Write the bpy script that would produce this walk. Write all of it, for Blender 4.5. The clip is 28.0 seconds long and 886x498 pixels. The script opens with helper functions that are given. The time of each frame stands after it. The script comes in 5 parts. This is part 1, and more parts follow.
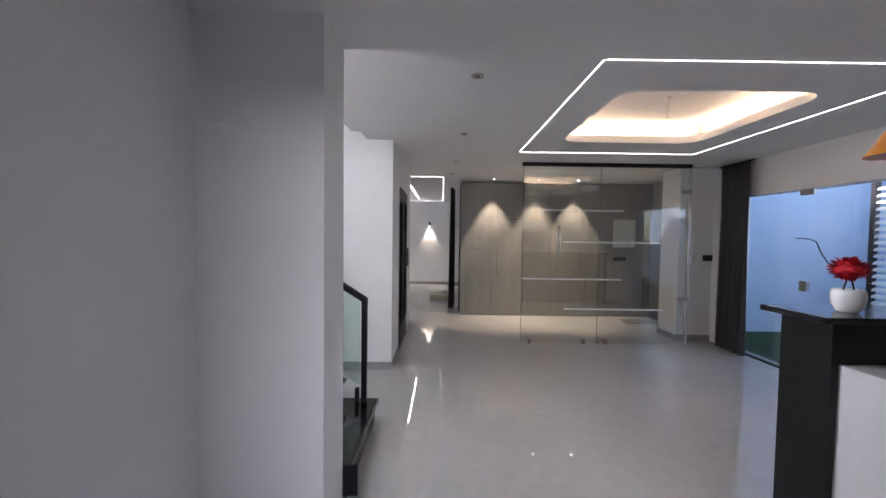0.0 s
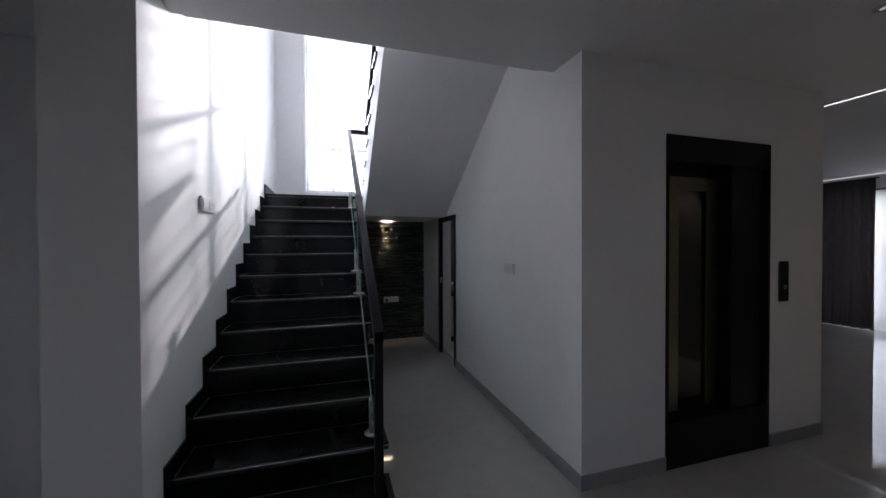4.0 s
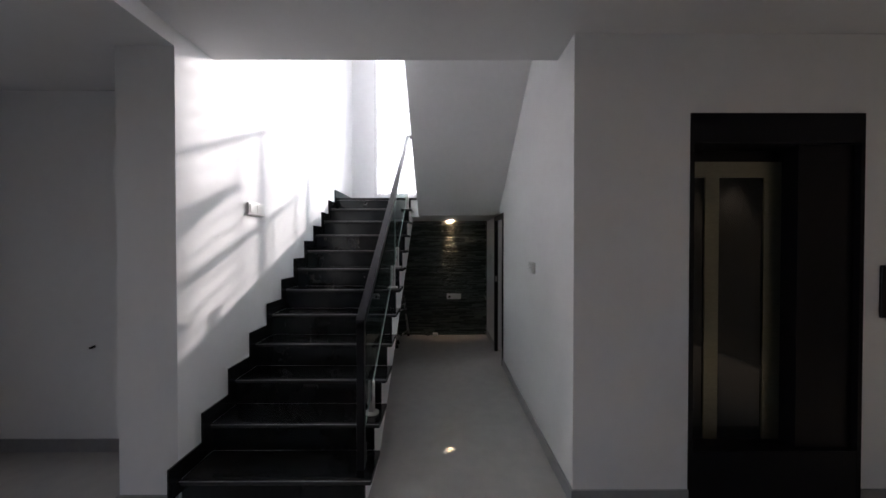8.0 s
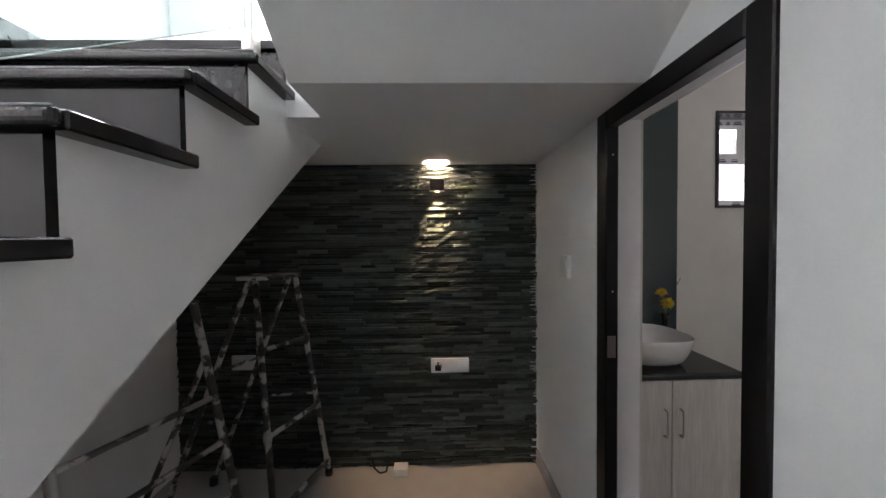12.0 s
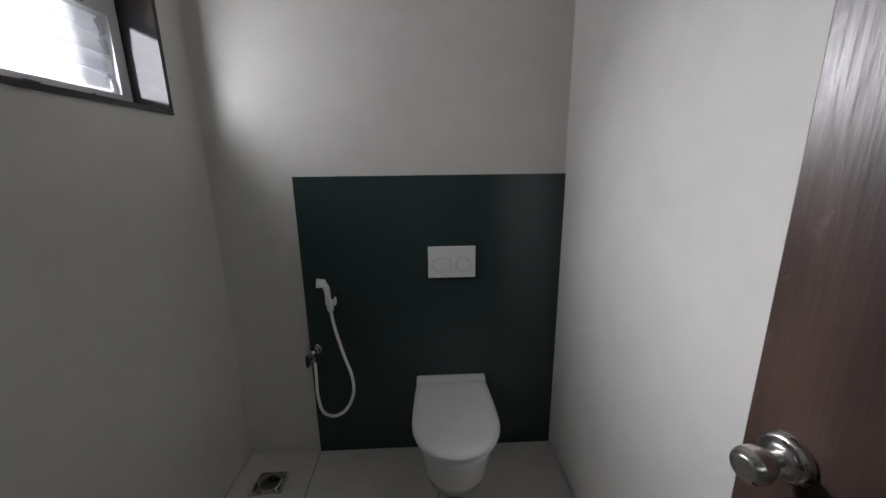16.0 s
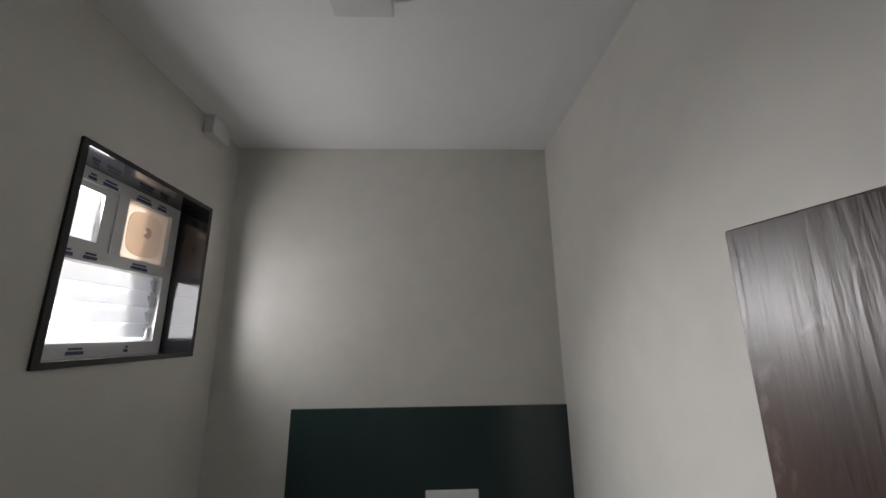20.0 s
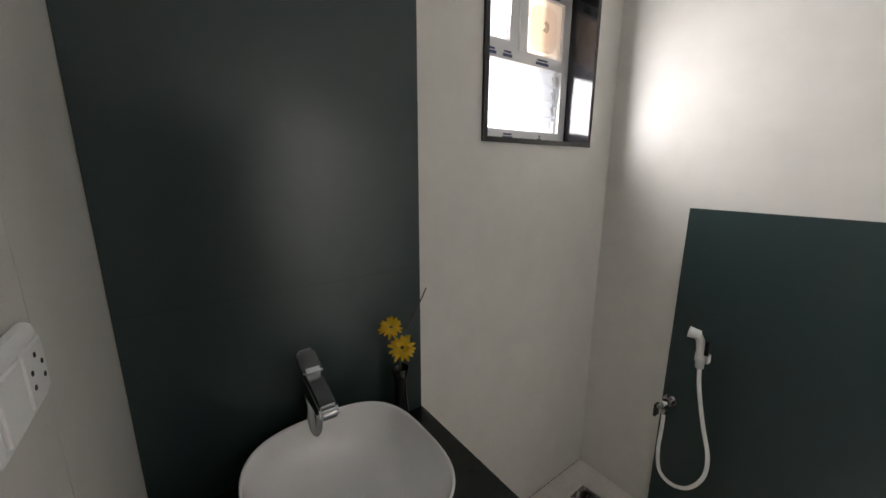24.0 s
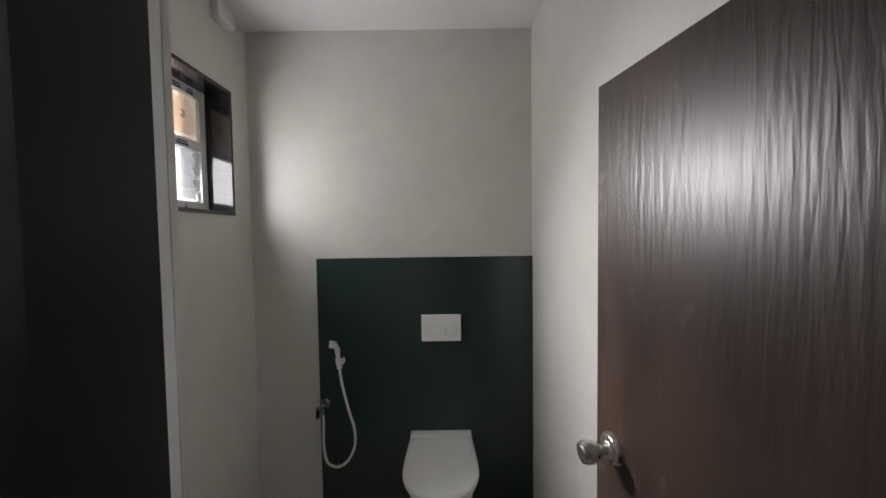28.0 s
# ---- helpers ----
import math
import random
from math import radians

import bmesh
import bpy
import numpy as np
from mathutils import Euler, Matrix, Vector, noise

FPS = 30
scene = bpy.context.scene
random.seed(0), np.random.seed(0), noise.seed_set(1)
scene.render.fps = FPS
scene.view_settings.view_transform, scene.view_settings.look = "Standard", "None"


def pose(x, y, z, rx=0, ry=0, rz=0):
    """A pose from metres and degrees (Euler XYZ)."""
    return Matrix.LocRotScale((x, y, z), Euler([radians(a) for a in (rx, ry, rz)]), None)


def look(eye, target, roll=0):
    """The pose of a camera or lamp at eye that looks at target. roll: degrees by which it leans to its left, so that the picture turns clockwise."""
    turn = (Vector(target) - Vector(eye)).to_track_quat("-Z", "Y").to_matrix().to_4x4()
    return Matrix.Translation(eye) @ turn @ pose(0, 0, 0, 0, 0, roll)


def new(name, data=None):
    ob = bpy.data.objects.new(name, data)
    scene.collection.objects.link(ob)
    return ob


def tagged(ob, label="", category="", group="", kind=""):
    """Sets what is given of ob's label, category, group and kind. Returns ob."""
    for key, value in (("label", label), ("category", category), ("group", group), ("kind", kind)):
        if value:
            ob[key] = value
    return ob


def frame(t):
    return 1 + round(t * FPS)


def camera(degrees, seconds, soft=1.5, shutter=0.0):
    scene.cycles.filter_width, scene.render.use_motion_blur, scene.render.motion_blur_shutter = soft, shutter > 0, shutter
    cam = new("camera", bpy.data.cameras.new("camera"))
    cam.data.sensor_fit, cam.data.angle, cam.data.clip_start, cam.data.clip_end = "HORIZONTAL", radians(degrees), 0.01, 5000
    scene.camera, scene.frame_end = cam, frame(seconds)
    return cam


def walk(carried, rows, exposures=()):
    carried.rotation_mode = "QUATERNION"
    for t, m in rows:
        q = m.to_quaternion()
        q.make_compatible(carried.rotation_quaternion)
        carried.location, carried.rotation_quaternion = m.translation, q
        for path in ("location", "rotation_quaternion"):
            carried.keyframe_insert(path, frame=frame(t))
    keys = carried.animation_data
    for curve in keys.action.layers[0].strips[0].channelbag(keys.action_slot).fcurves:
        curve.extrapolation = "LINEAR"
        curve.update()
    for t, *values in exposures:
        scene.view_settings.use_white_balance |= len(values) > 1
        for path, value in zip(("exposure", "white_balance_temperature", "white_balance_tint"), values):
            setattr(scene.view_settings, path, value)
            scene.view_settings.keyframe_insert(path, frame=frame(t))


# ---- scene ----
cam = camera(101.3, 28.0)
PATH = [
    (0, (0.164, 0.464, 1.688), (0.166, 2.463, 1.615), 0.8),
    (0.5, (0.221, 0.927, 1.675), (0.214, 2.926, 1.61), 0.7),
    (1, (0.36, 1.381, 1.67), (0.305, 3.379, 1.609), 0.4),
    (1.5, (0.515, 1.793, 1.672), (0.22, 3.77, 1.609), 0.3),
    (2, (0.723, 2.146, 1.656), (0.065, 4.035, 1.606), -0.1),
    (2.5, (0.949, 2.461, 1.656), (-0.204, 4.094, 1.618), -0.3),
    (3, (1.139, 2.791, 1.629), (-0.353, 4.122, 1.602), -0.2),
    (3.5, (1.369, 3.131, 1.641), (-0.375, 4.109, 1.61), -0.3),
    (4, (1.522, 3.418, 1.609), (-0.39, 4.005, 1.584), -0.2),
    (4.5, (1.687, 3.653, 1.599), (-0.298, 3.893, 1.579), -0.1),
    (6.5, (2.417, 3.977, 1.611), (0.417, 4.007, 1.595), 0.2),
    (7, (2.336, 4.015, 1.606), (0.336, 4.025, 1.587), 0.1),
    (7.5, (2.098, 4.048, 1.602), (0.098, 4.055, 1.578), 0.1),
    (8, (1.731, 4.168, 1.591), (-0.269, 4.175, 1.565), 0.0),
    (8.5, (1.254, 4.276, 1.582), (-0.746, 4.265, 1.55), -0.1),
    (9, (0.743, 4.342, 1.562), (-1.256, 4.328, 1.529), 0.2),
    (9.5, (0.24, 4.4, 1.563), (-1.76, 4.357, 1.533), 0.1),
    (10, (-0.337, 4.404, 1.585), (-2.336, 4.336, 1.544), -0.3),
    (10.5, (-0.902, 4.393, 1.575), (-2.9, 4.314, 1.532), -0.5),
    (11, (-1.41, 4.314, 1.553), (-3.409, 4.246, 1.513), -0.7),
    (11.5, (-1.856, 4.277, 1.524), (-3.854, 4.217, 1.474), -0.8),
    (13.5, (-3.171, 4.511, 1.503), (-4.8, 5.672, 1.506), 0.6),
    (14, (-3.402, 4.681, 1.529), (-4.573, 6.301, 1.521), 0.3),
    (14.5, (-3.551, 4.914, 1.541), (-4.188, 6.810, 1.536), -0.2),
    (15, (-3.626, 5.075, 1.566), (-3.865, 7.060, 1.557), -0.5),
    (15.5, (-3.664, 5.173, 1.552), (-3.637, 7.172, 1.504), -0.6),
    (16, (-3.678, 5.271, 1.512), (-3.593, 7.215, 1.048), -0.7),
    (16.5, (-3.66, 5.294, 1.468), (-3.604, 7.124, 0.662), -0.9),
    (17, (-3.667, 5.3, 1.462), (-3.615, 7.062, 0.517), -1.1),
    (17.5, (-3.659, 5.274, 1.513), (-3.612, 7.033, 0.563), -1.2),
    (18, (-3.67, 5.258, 1.592), (-3.605, 7.085, 0.781), -0.9),
    (18.5, (-3.684, 5.24, 1.636), (-3.597, 7.182, 1.167), -0.7),
    (19, (-3.655, 5.218, 1.689), (-3.592, 7.211, 1.537), -0.7),
    (19.5, (-3.644, 5.218, 1.734), (-3.592, 7.209, 1.915), -0.8),
    (20, (-3.65, 5.195, 1.778), (-3.583, 7.142, 2.233), -0.7),
    (20.5, (-3.631, 5.178, 1.794), (-3.742, 7.1, 2.337), -0.8),
    (21, (-3.567, 5.218, 1.796), (-4.18, 7.038, 2.353), -0.3),
    (21.5, (-3.528, 5.25, 1.799), (-4.627, 6.823, 2.362), 0.2),
    (23.5, (-3.66, 5.303, 1.641), (-5.263, 6.492, 1.516), 0.3),
    (24, (-3.682, 5.305, 1.604), (-5.263, 6.454, 1.178), 0.1),
    (24.5, (-3.702, 5.3, 1.58), (-5.221, 6.402, 0.888), -0.1),
    (25, (-3.699, 5.276, 1.581), (-5.173, 6.41, 0.846), -0.1),
    (25.5, (-3.688, 5.295, 1.586), (-4.953, 6.658, 0.849), -0.5),
    (26, (-3.679, 5.302, 1.59), (-4.481, 6.974, 0.84), -0.5),
    (26.5, (-3.675, 5.265, 1.572), (-3.98, 7.091, 0.817), -0.9),
    (27, (-3.651, 5.165, 1.577), (-3.75, 7.052, 0.922), -0.9),
    (27.5, (-3.556, 5.039, 1.579), (-3.638, 7.01, 1.255), -1.1),
    (28, (-3.544, 4.87, 1.592), (-3.546, 6.869, 1.506), -0.8),
]
EXPOSURES = [(0, 2.8, 6230, 20), (1, 2.15, 6150, 20), (2, 2.2, 5850, 20), (3, 1.6, 5900, 20), (4, 1.0, 6050, 18), (7, 1.8, 6750, 18), (8, 1.65, 6400, 18), (9, 1.3, 6300, 18), (10, 1.35, 6300, 19), (11, 1.85, 6450, 21), (13.5, 3.93, 6550, 14), (14, 3.38, 6550, 14), (15, 2.7, 6300, 15), (16, 2.25, 6300, 15), (17, 2.8, 6450, 14), (18, 2.85, 6300, 14), (19, 2.5, 6330, 14), (20, 2.05, 6640, 13), (21.5, 2.25, 6650, 13), (24, 3.35, 6750, 14), (25, 3.65, 6750, 14), (26, 3.4, 6700, 14), (27, 2.7, 6700, 14), (28, 2.6, 6650, 13)]
walk(cam, [(t, look(eye, target, roll)) for t, eye, target, roll in PATH], EXPOSURES)

# ---- world, sun and large lights ----
world = bpy.data.worlds.new("sky")
scene.world = world
world.use_nodes = True
wn = world.node_tree.nodes
sky = wn.new("ShaderNodeTexSky")
sky.sky_type = "NISHITA"
sky.sun_disc = False
SUN_DIR = Vector((2.61, -1.0, -1.12)).normalized()   # way the sunlight travels
sky.sun_elevation = math.asin(-SUN_DIR.z)
sky.sun_rotation = math.atan2(-SUN_DIR.x, -SUN_DIR.y)
wn["Background"].inputs["Strength"].default_value = 0.064
world.node_tree.links.new(sky.outputs[0], wn["Background"].inputs[0])


def lamp(name, kind, m, energy, color=(1, 1, 1), **more):
    data = bpy.data.lights.new(name, kind)
    data.energy, data.color = energy, color
    if "size" in more:
        data.shape = "RECTANGLE"
        data.size, data.size_y = more["size"]
    if "spread" in more:
        data.spread = more["spread"]
    if "spot" in more:
        data.spot_size, data.spot_blend = radians(more["spot"]), 0.6
    if "radius" in more:
        data.shadow_soft_size = more["radius"]
    ob = new(name, data)
    ob.matrix_world = m
    return ob


sun = lamp("sun", "SUN", look((0, 0, 0), SUN_DIR), 2.15, (1.0, 0.95, 0.88))
sun.data.angle = radians(0.9)

# ---- materials ----
MATS = {}


def mat(name, color, rough=0.5, metal=0.0, grain=0.04, scale=14.0, bump=0.0, bump_scale=60.0, blotch=0.05, stretch=None, spec=0.5, coat=0.0, emit=None, power=0.0):
    """A painted, stone, wood or metal surface with variation at two scales."""
    if name in MATS:
        return MATS[name]
    m = bpy.data.materials.new(name)
    MATS[name] = m
    m.use_nodes = True
    nt = m.node_tree
    b = nt.nodes["Principled BSDF"]
    b.inputs["Roughness"].default_value, b.inputs["Metallic"].default_value = rough, metal
    b.inputs["Specular IOR Level"].default_value = spec
    b.inputs["Coat Weight"].default_value = coat
    tc = nt.nodes.new("ShaderNodeTexCoord")
    mp = nt.nodes.new("ShaderNodeMapping")
    nt.links.new(tc.outputs["Object"], mp.inputs[0])
    if stretch:
        mp.inputs["Scale"].default_value = stretch
    big = nt.nodes.new("ShaderNodeTexNoise")
    big.inputs["Scale"].default_value = scale * 0.12
    big.inputs["Detail"].default_value = 3
    fine = nt.nodes.new("ShaderNodeTexNoise")
    fine.inputs["Scale"].default_value = scale
    fine.inputs["Detail"].default_value = 5
    nt.links.new(mp.outputs[0], big.inputs["Vector"])
    nt.links.new(mp.outputs[0], fine.inputs["Vector"])
    last = None
    for tex, amount in ((big, blotch), (fine, grain)):
        ramp = nt.nodes.new("ShaderNodeMapRange")
        ramp.inputs["From Min"].default_value, ramp.inputs["From Max"].default_value = 0.3, 0.7
        ramp.inputs["To Min"].default_value, ramp.inputs["To Max"].default_value = 1 - amount, 1 + amount
        nt.links.new(tex.outputs["Fac"], ramp.inputs["Value"])
        if last is None:
            last = ramp.outputs[0]
        else:
            mul = nt.nodes.new("ShaderNodeMath")
            mul.operation = "MULTIPLY"
            nt.links.new(last, mul.inputs[0])
            nt.links.new(ramp.outputs[0], mul.inputs[1])
            last = mul.outputs[0]
    sc = nt.nodes.new("ShaderNodeVectorMath")
    sc.operation = "SCALE"
    sc.inputs[0].default_value = color
    nt.links.new(last, sc.inputs["Scale"])
    nt.links.new(sc.outputs[0], b.inputs["Base Color"])
    rr = nt.nodes.new("ShaderNodeMapRange")
    rr.inputs["To Min"].default_value, rr.inputs["To Max"].default_value = max(0, rough * 0.85), min(1, rough * 1.15)
    nt.links.new((big if rough < 0.25 else fine).outputs["Fac"], rr.inputs["Value"])
    nt.links.new(rr.outputs[0], b.inputs["Roughness"])
    if bump:
        bn = nt.nodes.new("ShaderNodeTexNoise")
        bn.inputs["Scale"].default_value = bump_scale
        bn.inputs["Detail"].default_value = 4
        nt.links.new(mp.outputs[0], bn.inputs["Vector"])
        bp = nt.nodes.new("ShaderNodeBump")
        bp.inputs["Strength"].default_value, bp.inputs["Distance"].default_value = bump, 0.01
        nt.links.new(bn.outputs["Fac"], bp.inputs["Height"])
        nt.links.new(bp.outputs[0], b.inputs["Normal"])
    if emit:
        b.inputs["Emission Color"].default_value = (*emit, 1)
        b.inputs["Emission Strength"].default_value = power
    return m


def glass_mat(name, color=(0.965, 0.972, 0.96), rough=0.0, edge=0.8):
    m = bpy.data.materials.new(name)
    m.use_nodes = True
    nt = m.node_tree
    nt.nodes.remove(nt.nodes["Principled BSDF"])
    out = nt.nodes["Material Output"]
    tr, gl, mix, lw_, pw_, ml_ = (nt.nodes.new("ShaderNode" + k) for k in ("BsdfTransparent", "BsdfGlossy", "MixShader", "LayerWeight", "Math", "Math"))
    tr.inputs[0].default_value = (*color, 1)
    gl.inputs["Roughness"].default_value = rough
    lw_.inputs["Blend"].default_value = 0.5
    pw_.operation, ml_.operation = "POWER", "MULTIPLY_ADD"
    pw_.inputs[1].default_value = 4.0
    ml_.inputs[1].default_value, ml_.inputs[2].default_value = edge, 0.075 if edge > 0.5 else 0.02
    nt.links.new(lw_.outputs["Facing"], pw_.inputs[0])
    nt.links.new(pw_.outputs[0], ml_.inputs[0])
    nt.links.new(ml_.outputs[0], mix.inputs[0])
    nt.links.new(tr.outputs[0], mix.inputs[1])
    nt.links.new(gl.outputs[0], mix.inputs[2])
    nt.links.new(mix.outputs[0], out.inputs[0])
    return m


def sheer_mat(name, color, clear):
    m = bpy.data.materials.new(name)
    m.use_nodes = True
    nt = m.node_tree
    nt.nodes.remove(nt.nodes["Principled BSDF"])
    out = nt.nodes["Material Output"]
    tr, tl, df, mix, mix2 = (nt.nodes.new("ShaderNode" + k) for k in ("BsdfTransparent", "BsdfTranslucent", "BsdfDiffuse", "MixShader", "MixShader"))
    tl.inputs[0].default_value = df.inputs[0].default_value = (*color, 1)
    mix2.inputs[0].default_value = 0.5
    nt.links.new(tl.outputs[0], mix2.inputs[1])
    nt.links.new(df.outputs[0], mix2.inputs[2])
    mix.inputs[0].default_value = 1 - clear
    nt.links.new(tr.outputs[0], mix.inputs[1])
    nt.links.new(mix2.outputs[0], mix.inputs[2])
    nt.links.new(mix.outputs[0], out.inputs[0])
    return m


WHITE = mat("white wall paint", (0.87, 0.87, 0.872), 0.6, grain=0.012, blotch=0.02, bump=0.08, bump_scale=90)
CEIL = mat("ceiling paint", (0.84, 0.84, 0.845), 0.75, grain=0.01, blotch=0.02, bump=0.05, bump_scale=70)
FLOOR = mat("polished porcelain floor", (0.50, 0.486, 0.464), 0.006, grain=0.04, blotch=0.05, scale=9, spec=0.9)
SKIRT = mat("grey skirting tile", (0.33, 0.33, 0.34), 0.3, grain=0.05, scale=20)
BLACK = mat("black painted wood", (0.012, 0.011, 0.012), 0.38, grain=0.1, scale=60, blotch=0.08, bump=0.01, bump_scale=120, spec=0.25)
GRANITE = mat("black granite", (0.013, 0.014, 0.015), 0.09, grain=0.04, scale=30, blotch=0.1, spec=0.38)
RISER = mat("black granite riser", (0.010, 0.012, 0.013), 0.14, grain=0.03, scale=30, blotch=0.08, spec=0.4)
NOSE = mat("polished granite edge", (0.03, 0.03, 0.031), 0.22, grain=0.3, scale=150)
# paler than the granite: the window's glint on the nosings, put into the colour
NOSEGLINT = mat("painted nosing highlight", (0.20, 0.20, 0.205), 0.25, grain=0.25, scale=60, blotch=0.15)
STEEL = mat("brushed steel", (0.46, 0.44, 0.41), 0.32, 1.0, grain=0.03, scale=60, stretch=(6, 6, 1))
CHROME = mat("chrome", (0.65, 0.65, 0.65), 0.08, 1.0, grain=0.02)
RAILM = mat("black rail paint", (0.012, 0.011, 0.013), 0.34, grain=0.1, scale=40, spec=0.18)
LAMINATE = mat("grey textured laminate", (0.255, 0.244, 0.222), 0.42, grain=0.10, scale=30, blotch=0.06, stretch=(3, 3, 0.35), bump=0.04, bump_scale=40)
KNOBSTEEL = mat("polished steel", (0.72, 0.70, 0.67), 0.28, 1.0, grain=0.03)
DARKGAP = mat("dark recess", (0.02, 0.02, 0.02), 0.7)
CURTAIN = mat("charcoal curtain cloth", (0.125, 0.113, 0.116), 0.85, grain=0.15, scale=120, bump=0.15, bump_scale=400)
BATHTILE = mat("light grey wall tile", (0.645, 0.63, 0.59), 0.32, grain=0.03, scale=10, blotch=0.05)
BATHFLOOR = mat("grey floor tile", (0.62, 0.595, 0.55), 0.35, grain=0.05, scale=40, blotch=0.05)
GROUT = mat("dark grout", (0.05, 0.046, 0.042), 0.9, grain=0.1)
DARKTILE = mat("dark green grey matt tile", (0.024, 0.043, 0.043), 0.24, grain=0.02, scale=25, blotch=0.05, spec=0.62)
CERAMIC = mat("white glazed ceramic", (0.83, 0.83, 0.82), 0.08, grain=0.01, blotch=0.01, coat=0.3)
PLASTIC = mat("white plastic", (0.78, 0.78, 0.77), 0.3, grain=0.01, blotch=0.01)
DOORWOOD = mat("dark stained wood", (0.034, 0.022, 0.019), 0.34, grain=0.14, scale=12, blotch=0.3, stretch=(5, 5, 0.45), bump=0.12, bump_scale=16)
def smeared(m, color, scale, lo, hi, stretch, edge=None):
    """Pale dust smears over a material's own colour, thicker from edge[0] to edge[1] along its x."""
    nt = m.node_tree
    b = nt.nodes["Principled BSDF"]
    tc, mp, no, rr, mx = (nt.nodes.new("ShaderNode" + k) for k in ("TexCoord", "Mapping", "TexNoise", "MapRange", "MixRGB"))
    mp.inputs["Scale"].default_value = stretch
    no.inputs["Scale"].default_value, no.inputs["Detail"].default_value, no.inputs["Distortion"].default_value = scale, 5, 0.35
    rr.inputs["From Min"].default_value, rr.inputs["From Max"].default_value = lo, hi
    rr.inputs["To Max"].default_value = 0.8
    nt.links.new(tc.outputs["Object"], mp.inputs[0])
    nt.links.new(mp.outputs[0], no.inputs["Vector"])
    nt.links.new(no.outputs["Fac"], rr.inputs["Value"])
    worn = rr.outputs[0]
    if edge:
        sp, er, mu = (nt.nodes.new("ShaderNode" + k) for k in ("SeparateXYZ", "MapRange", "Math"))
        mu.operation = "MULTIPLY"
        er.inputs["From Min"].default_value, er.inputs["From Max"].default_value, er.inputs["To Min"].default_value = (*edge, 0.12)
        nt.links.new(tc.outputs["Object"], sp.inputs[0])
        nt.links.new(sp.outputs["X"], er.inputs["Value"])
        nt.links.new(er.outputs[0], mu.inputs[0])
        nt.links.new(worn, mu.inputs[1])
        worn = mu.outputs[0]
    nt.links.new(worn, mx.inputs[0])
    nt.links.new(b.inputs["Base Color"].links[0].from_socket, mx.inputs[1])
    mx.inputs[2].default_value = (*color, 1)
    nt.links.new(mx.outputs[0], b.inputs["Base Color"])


def embossed(m, strength):
    """Long pressed grain lines with loops, as on a moulded door skin."""
    nt = m.node_tree
    tc, mp, wv, rr, bp = (nt.nodes.new("ShaderNode" + k) for k in ("TexCoord", "Mapping", "TexWave", "MapRange", "Bump"))
    mp.inputs["Scale"].default_value = (1.0, 1.0, 0.16)
    wv.bands_direction = "X"
    wv.inputs["Scale"].default_value, wv.inputs["Distortion"].default_value = 9.0, 14.0
    wv.inputs["Detail"].default_value, wv.inputs["Detail Scale"].default_value = 2.0, 1.2
    rr.inputs["From Min"].default_value, rr.inputs["From Max"].default_value = 0.0, 0.10
    bp.inputs["Strength"].default_value, bp.inputs["Distance"].default_value = strength, 0.002
    nt.links.new(tc.outputs["Object"], mp.inputs[0])
    nt.links.new(mp.outputs[0], wv.inputs["Vector"])
    nt.links.new(wv.outputs["Fac"], rr.inputs["Value"])
    nt.links.new(rr.outputs[0], bp.inputs["Height"])
    b = nt.nodes["Principled BSDF"]
    nt.links.new(b.inputs["Normal"].links[0].from_socket, bp.inputs["Normal"])
    nt.links.new(bp.outputs[0], b.inputs["Normal"])


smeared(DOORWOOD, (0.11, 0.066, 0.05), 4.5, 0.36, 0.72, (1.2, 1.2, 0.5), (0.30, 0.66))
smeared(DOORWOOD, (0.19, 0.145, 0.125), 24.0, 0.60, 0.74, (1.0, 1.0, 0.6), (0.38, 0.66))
embossed(DOORWOOD, 0.06)
VANITYLAM = mat("pale wood grain laminate", (0.62, 0.59, 0.55), 0.4, grain=0.12, scale=18, blotch=0.10, stretch=(8, 8, 0.4))
GLASS = glass_mat("clear glass")
GREENGLASS = glass_mat("balustrade glass", (0.865, 0.935, 0.912), edge=0.3)
LED = mat("led strip", (0.9, 0.9, 0.9), 0.5, emit=(1.0, 0.97, 0.93), power=1.1)
COVELED = mat("warm cove strip", (0.9, 0.85, 0.8), 0.5, emit=(1.0, 0.70, 0.42), power=2.9)
BULB = mat("downlight lens", (0.9, 0.9, 0.9), 0.4, emit=(1.0, 0.93, 0.82), power=8.0)

# ---- mesh helpers ----
ORIGIN = {}


def box(bm, x0, y0, z0, x1, y1, z1, bevel=0.0, seg=2):
    vs = [bm.verts.new((x, y, z)) for x in (x0, x1) for y in (y0, y1) for z in (z0, z1)]
    fs = [bm.faces.new([vs[i] for i in f]) for f in ((0, 1, 3, 2), (4, 6, 7, 5), (0, 4, 5, 1), (2, 3, 7, 6), (0, 2, 6, 4), (1, 5, 7, 3))]
    if bevel:
        es = {e for f in fs for e in f.edges}
        bmesh.ops.bevel(bm, geom=list(es), offset=bevel, segments=seg, affect="EDGES", profile=0.5)
    return vs


def cyl(bm, p0, p1, r0, r1=None, seg=20, caps=True):
    p0, p1 = Vector(p0), Vector(p1)
    r1 = r0 if r1 is None else r1
    q = (p1 - p0).to_track_quat("Z", "Y")
    rings = []
    for p, r in ((p0, r0), (p1, r1)):
        rings.append([bm.verts.new(p + q @ Vector((r * math.cos(a), r * math.sin(a), 0))) for a in (2 * math.pi * i / seg for i in range(seg))])
    for i in range(seg):
        bm.faces.new((rings[0][i], rings[0][(i + 1) % seg], rings[1][(i + 1) % seg], rings[1][i])).smooth = True
    if caps:
        bm.faces.new(rings[0][::-1])
        bm.faces.new(rings[1])


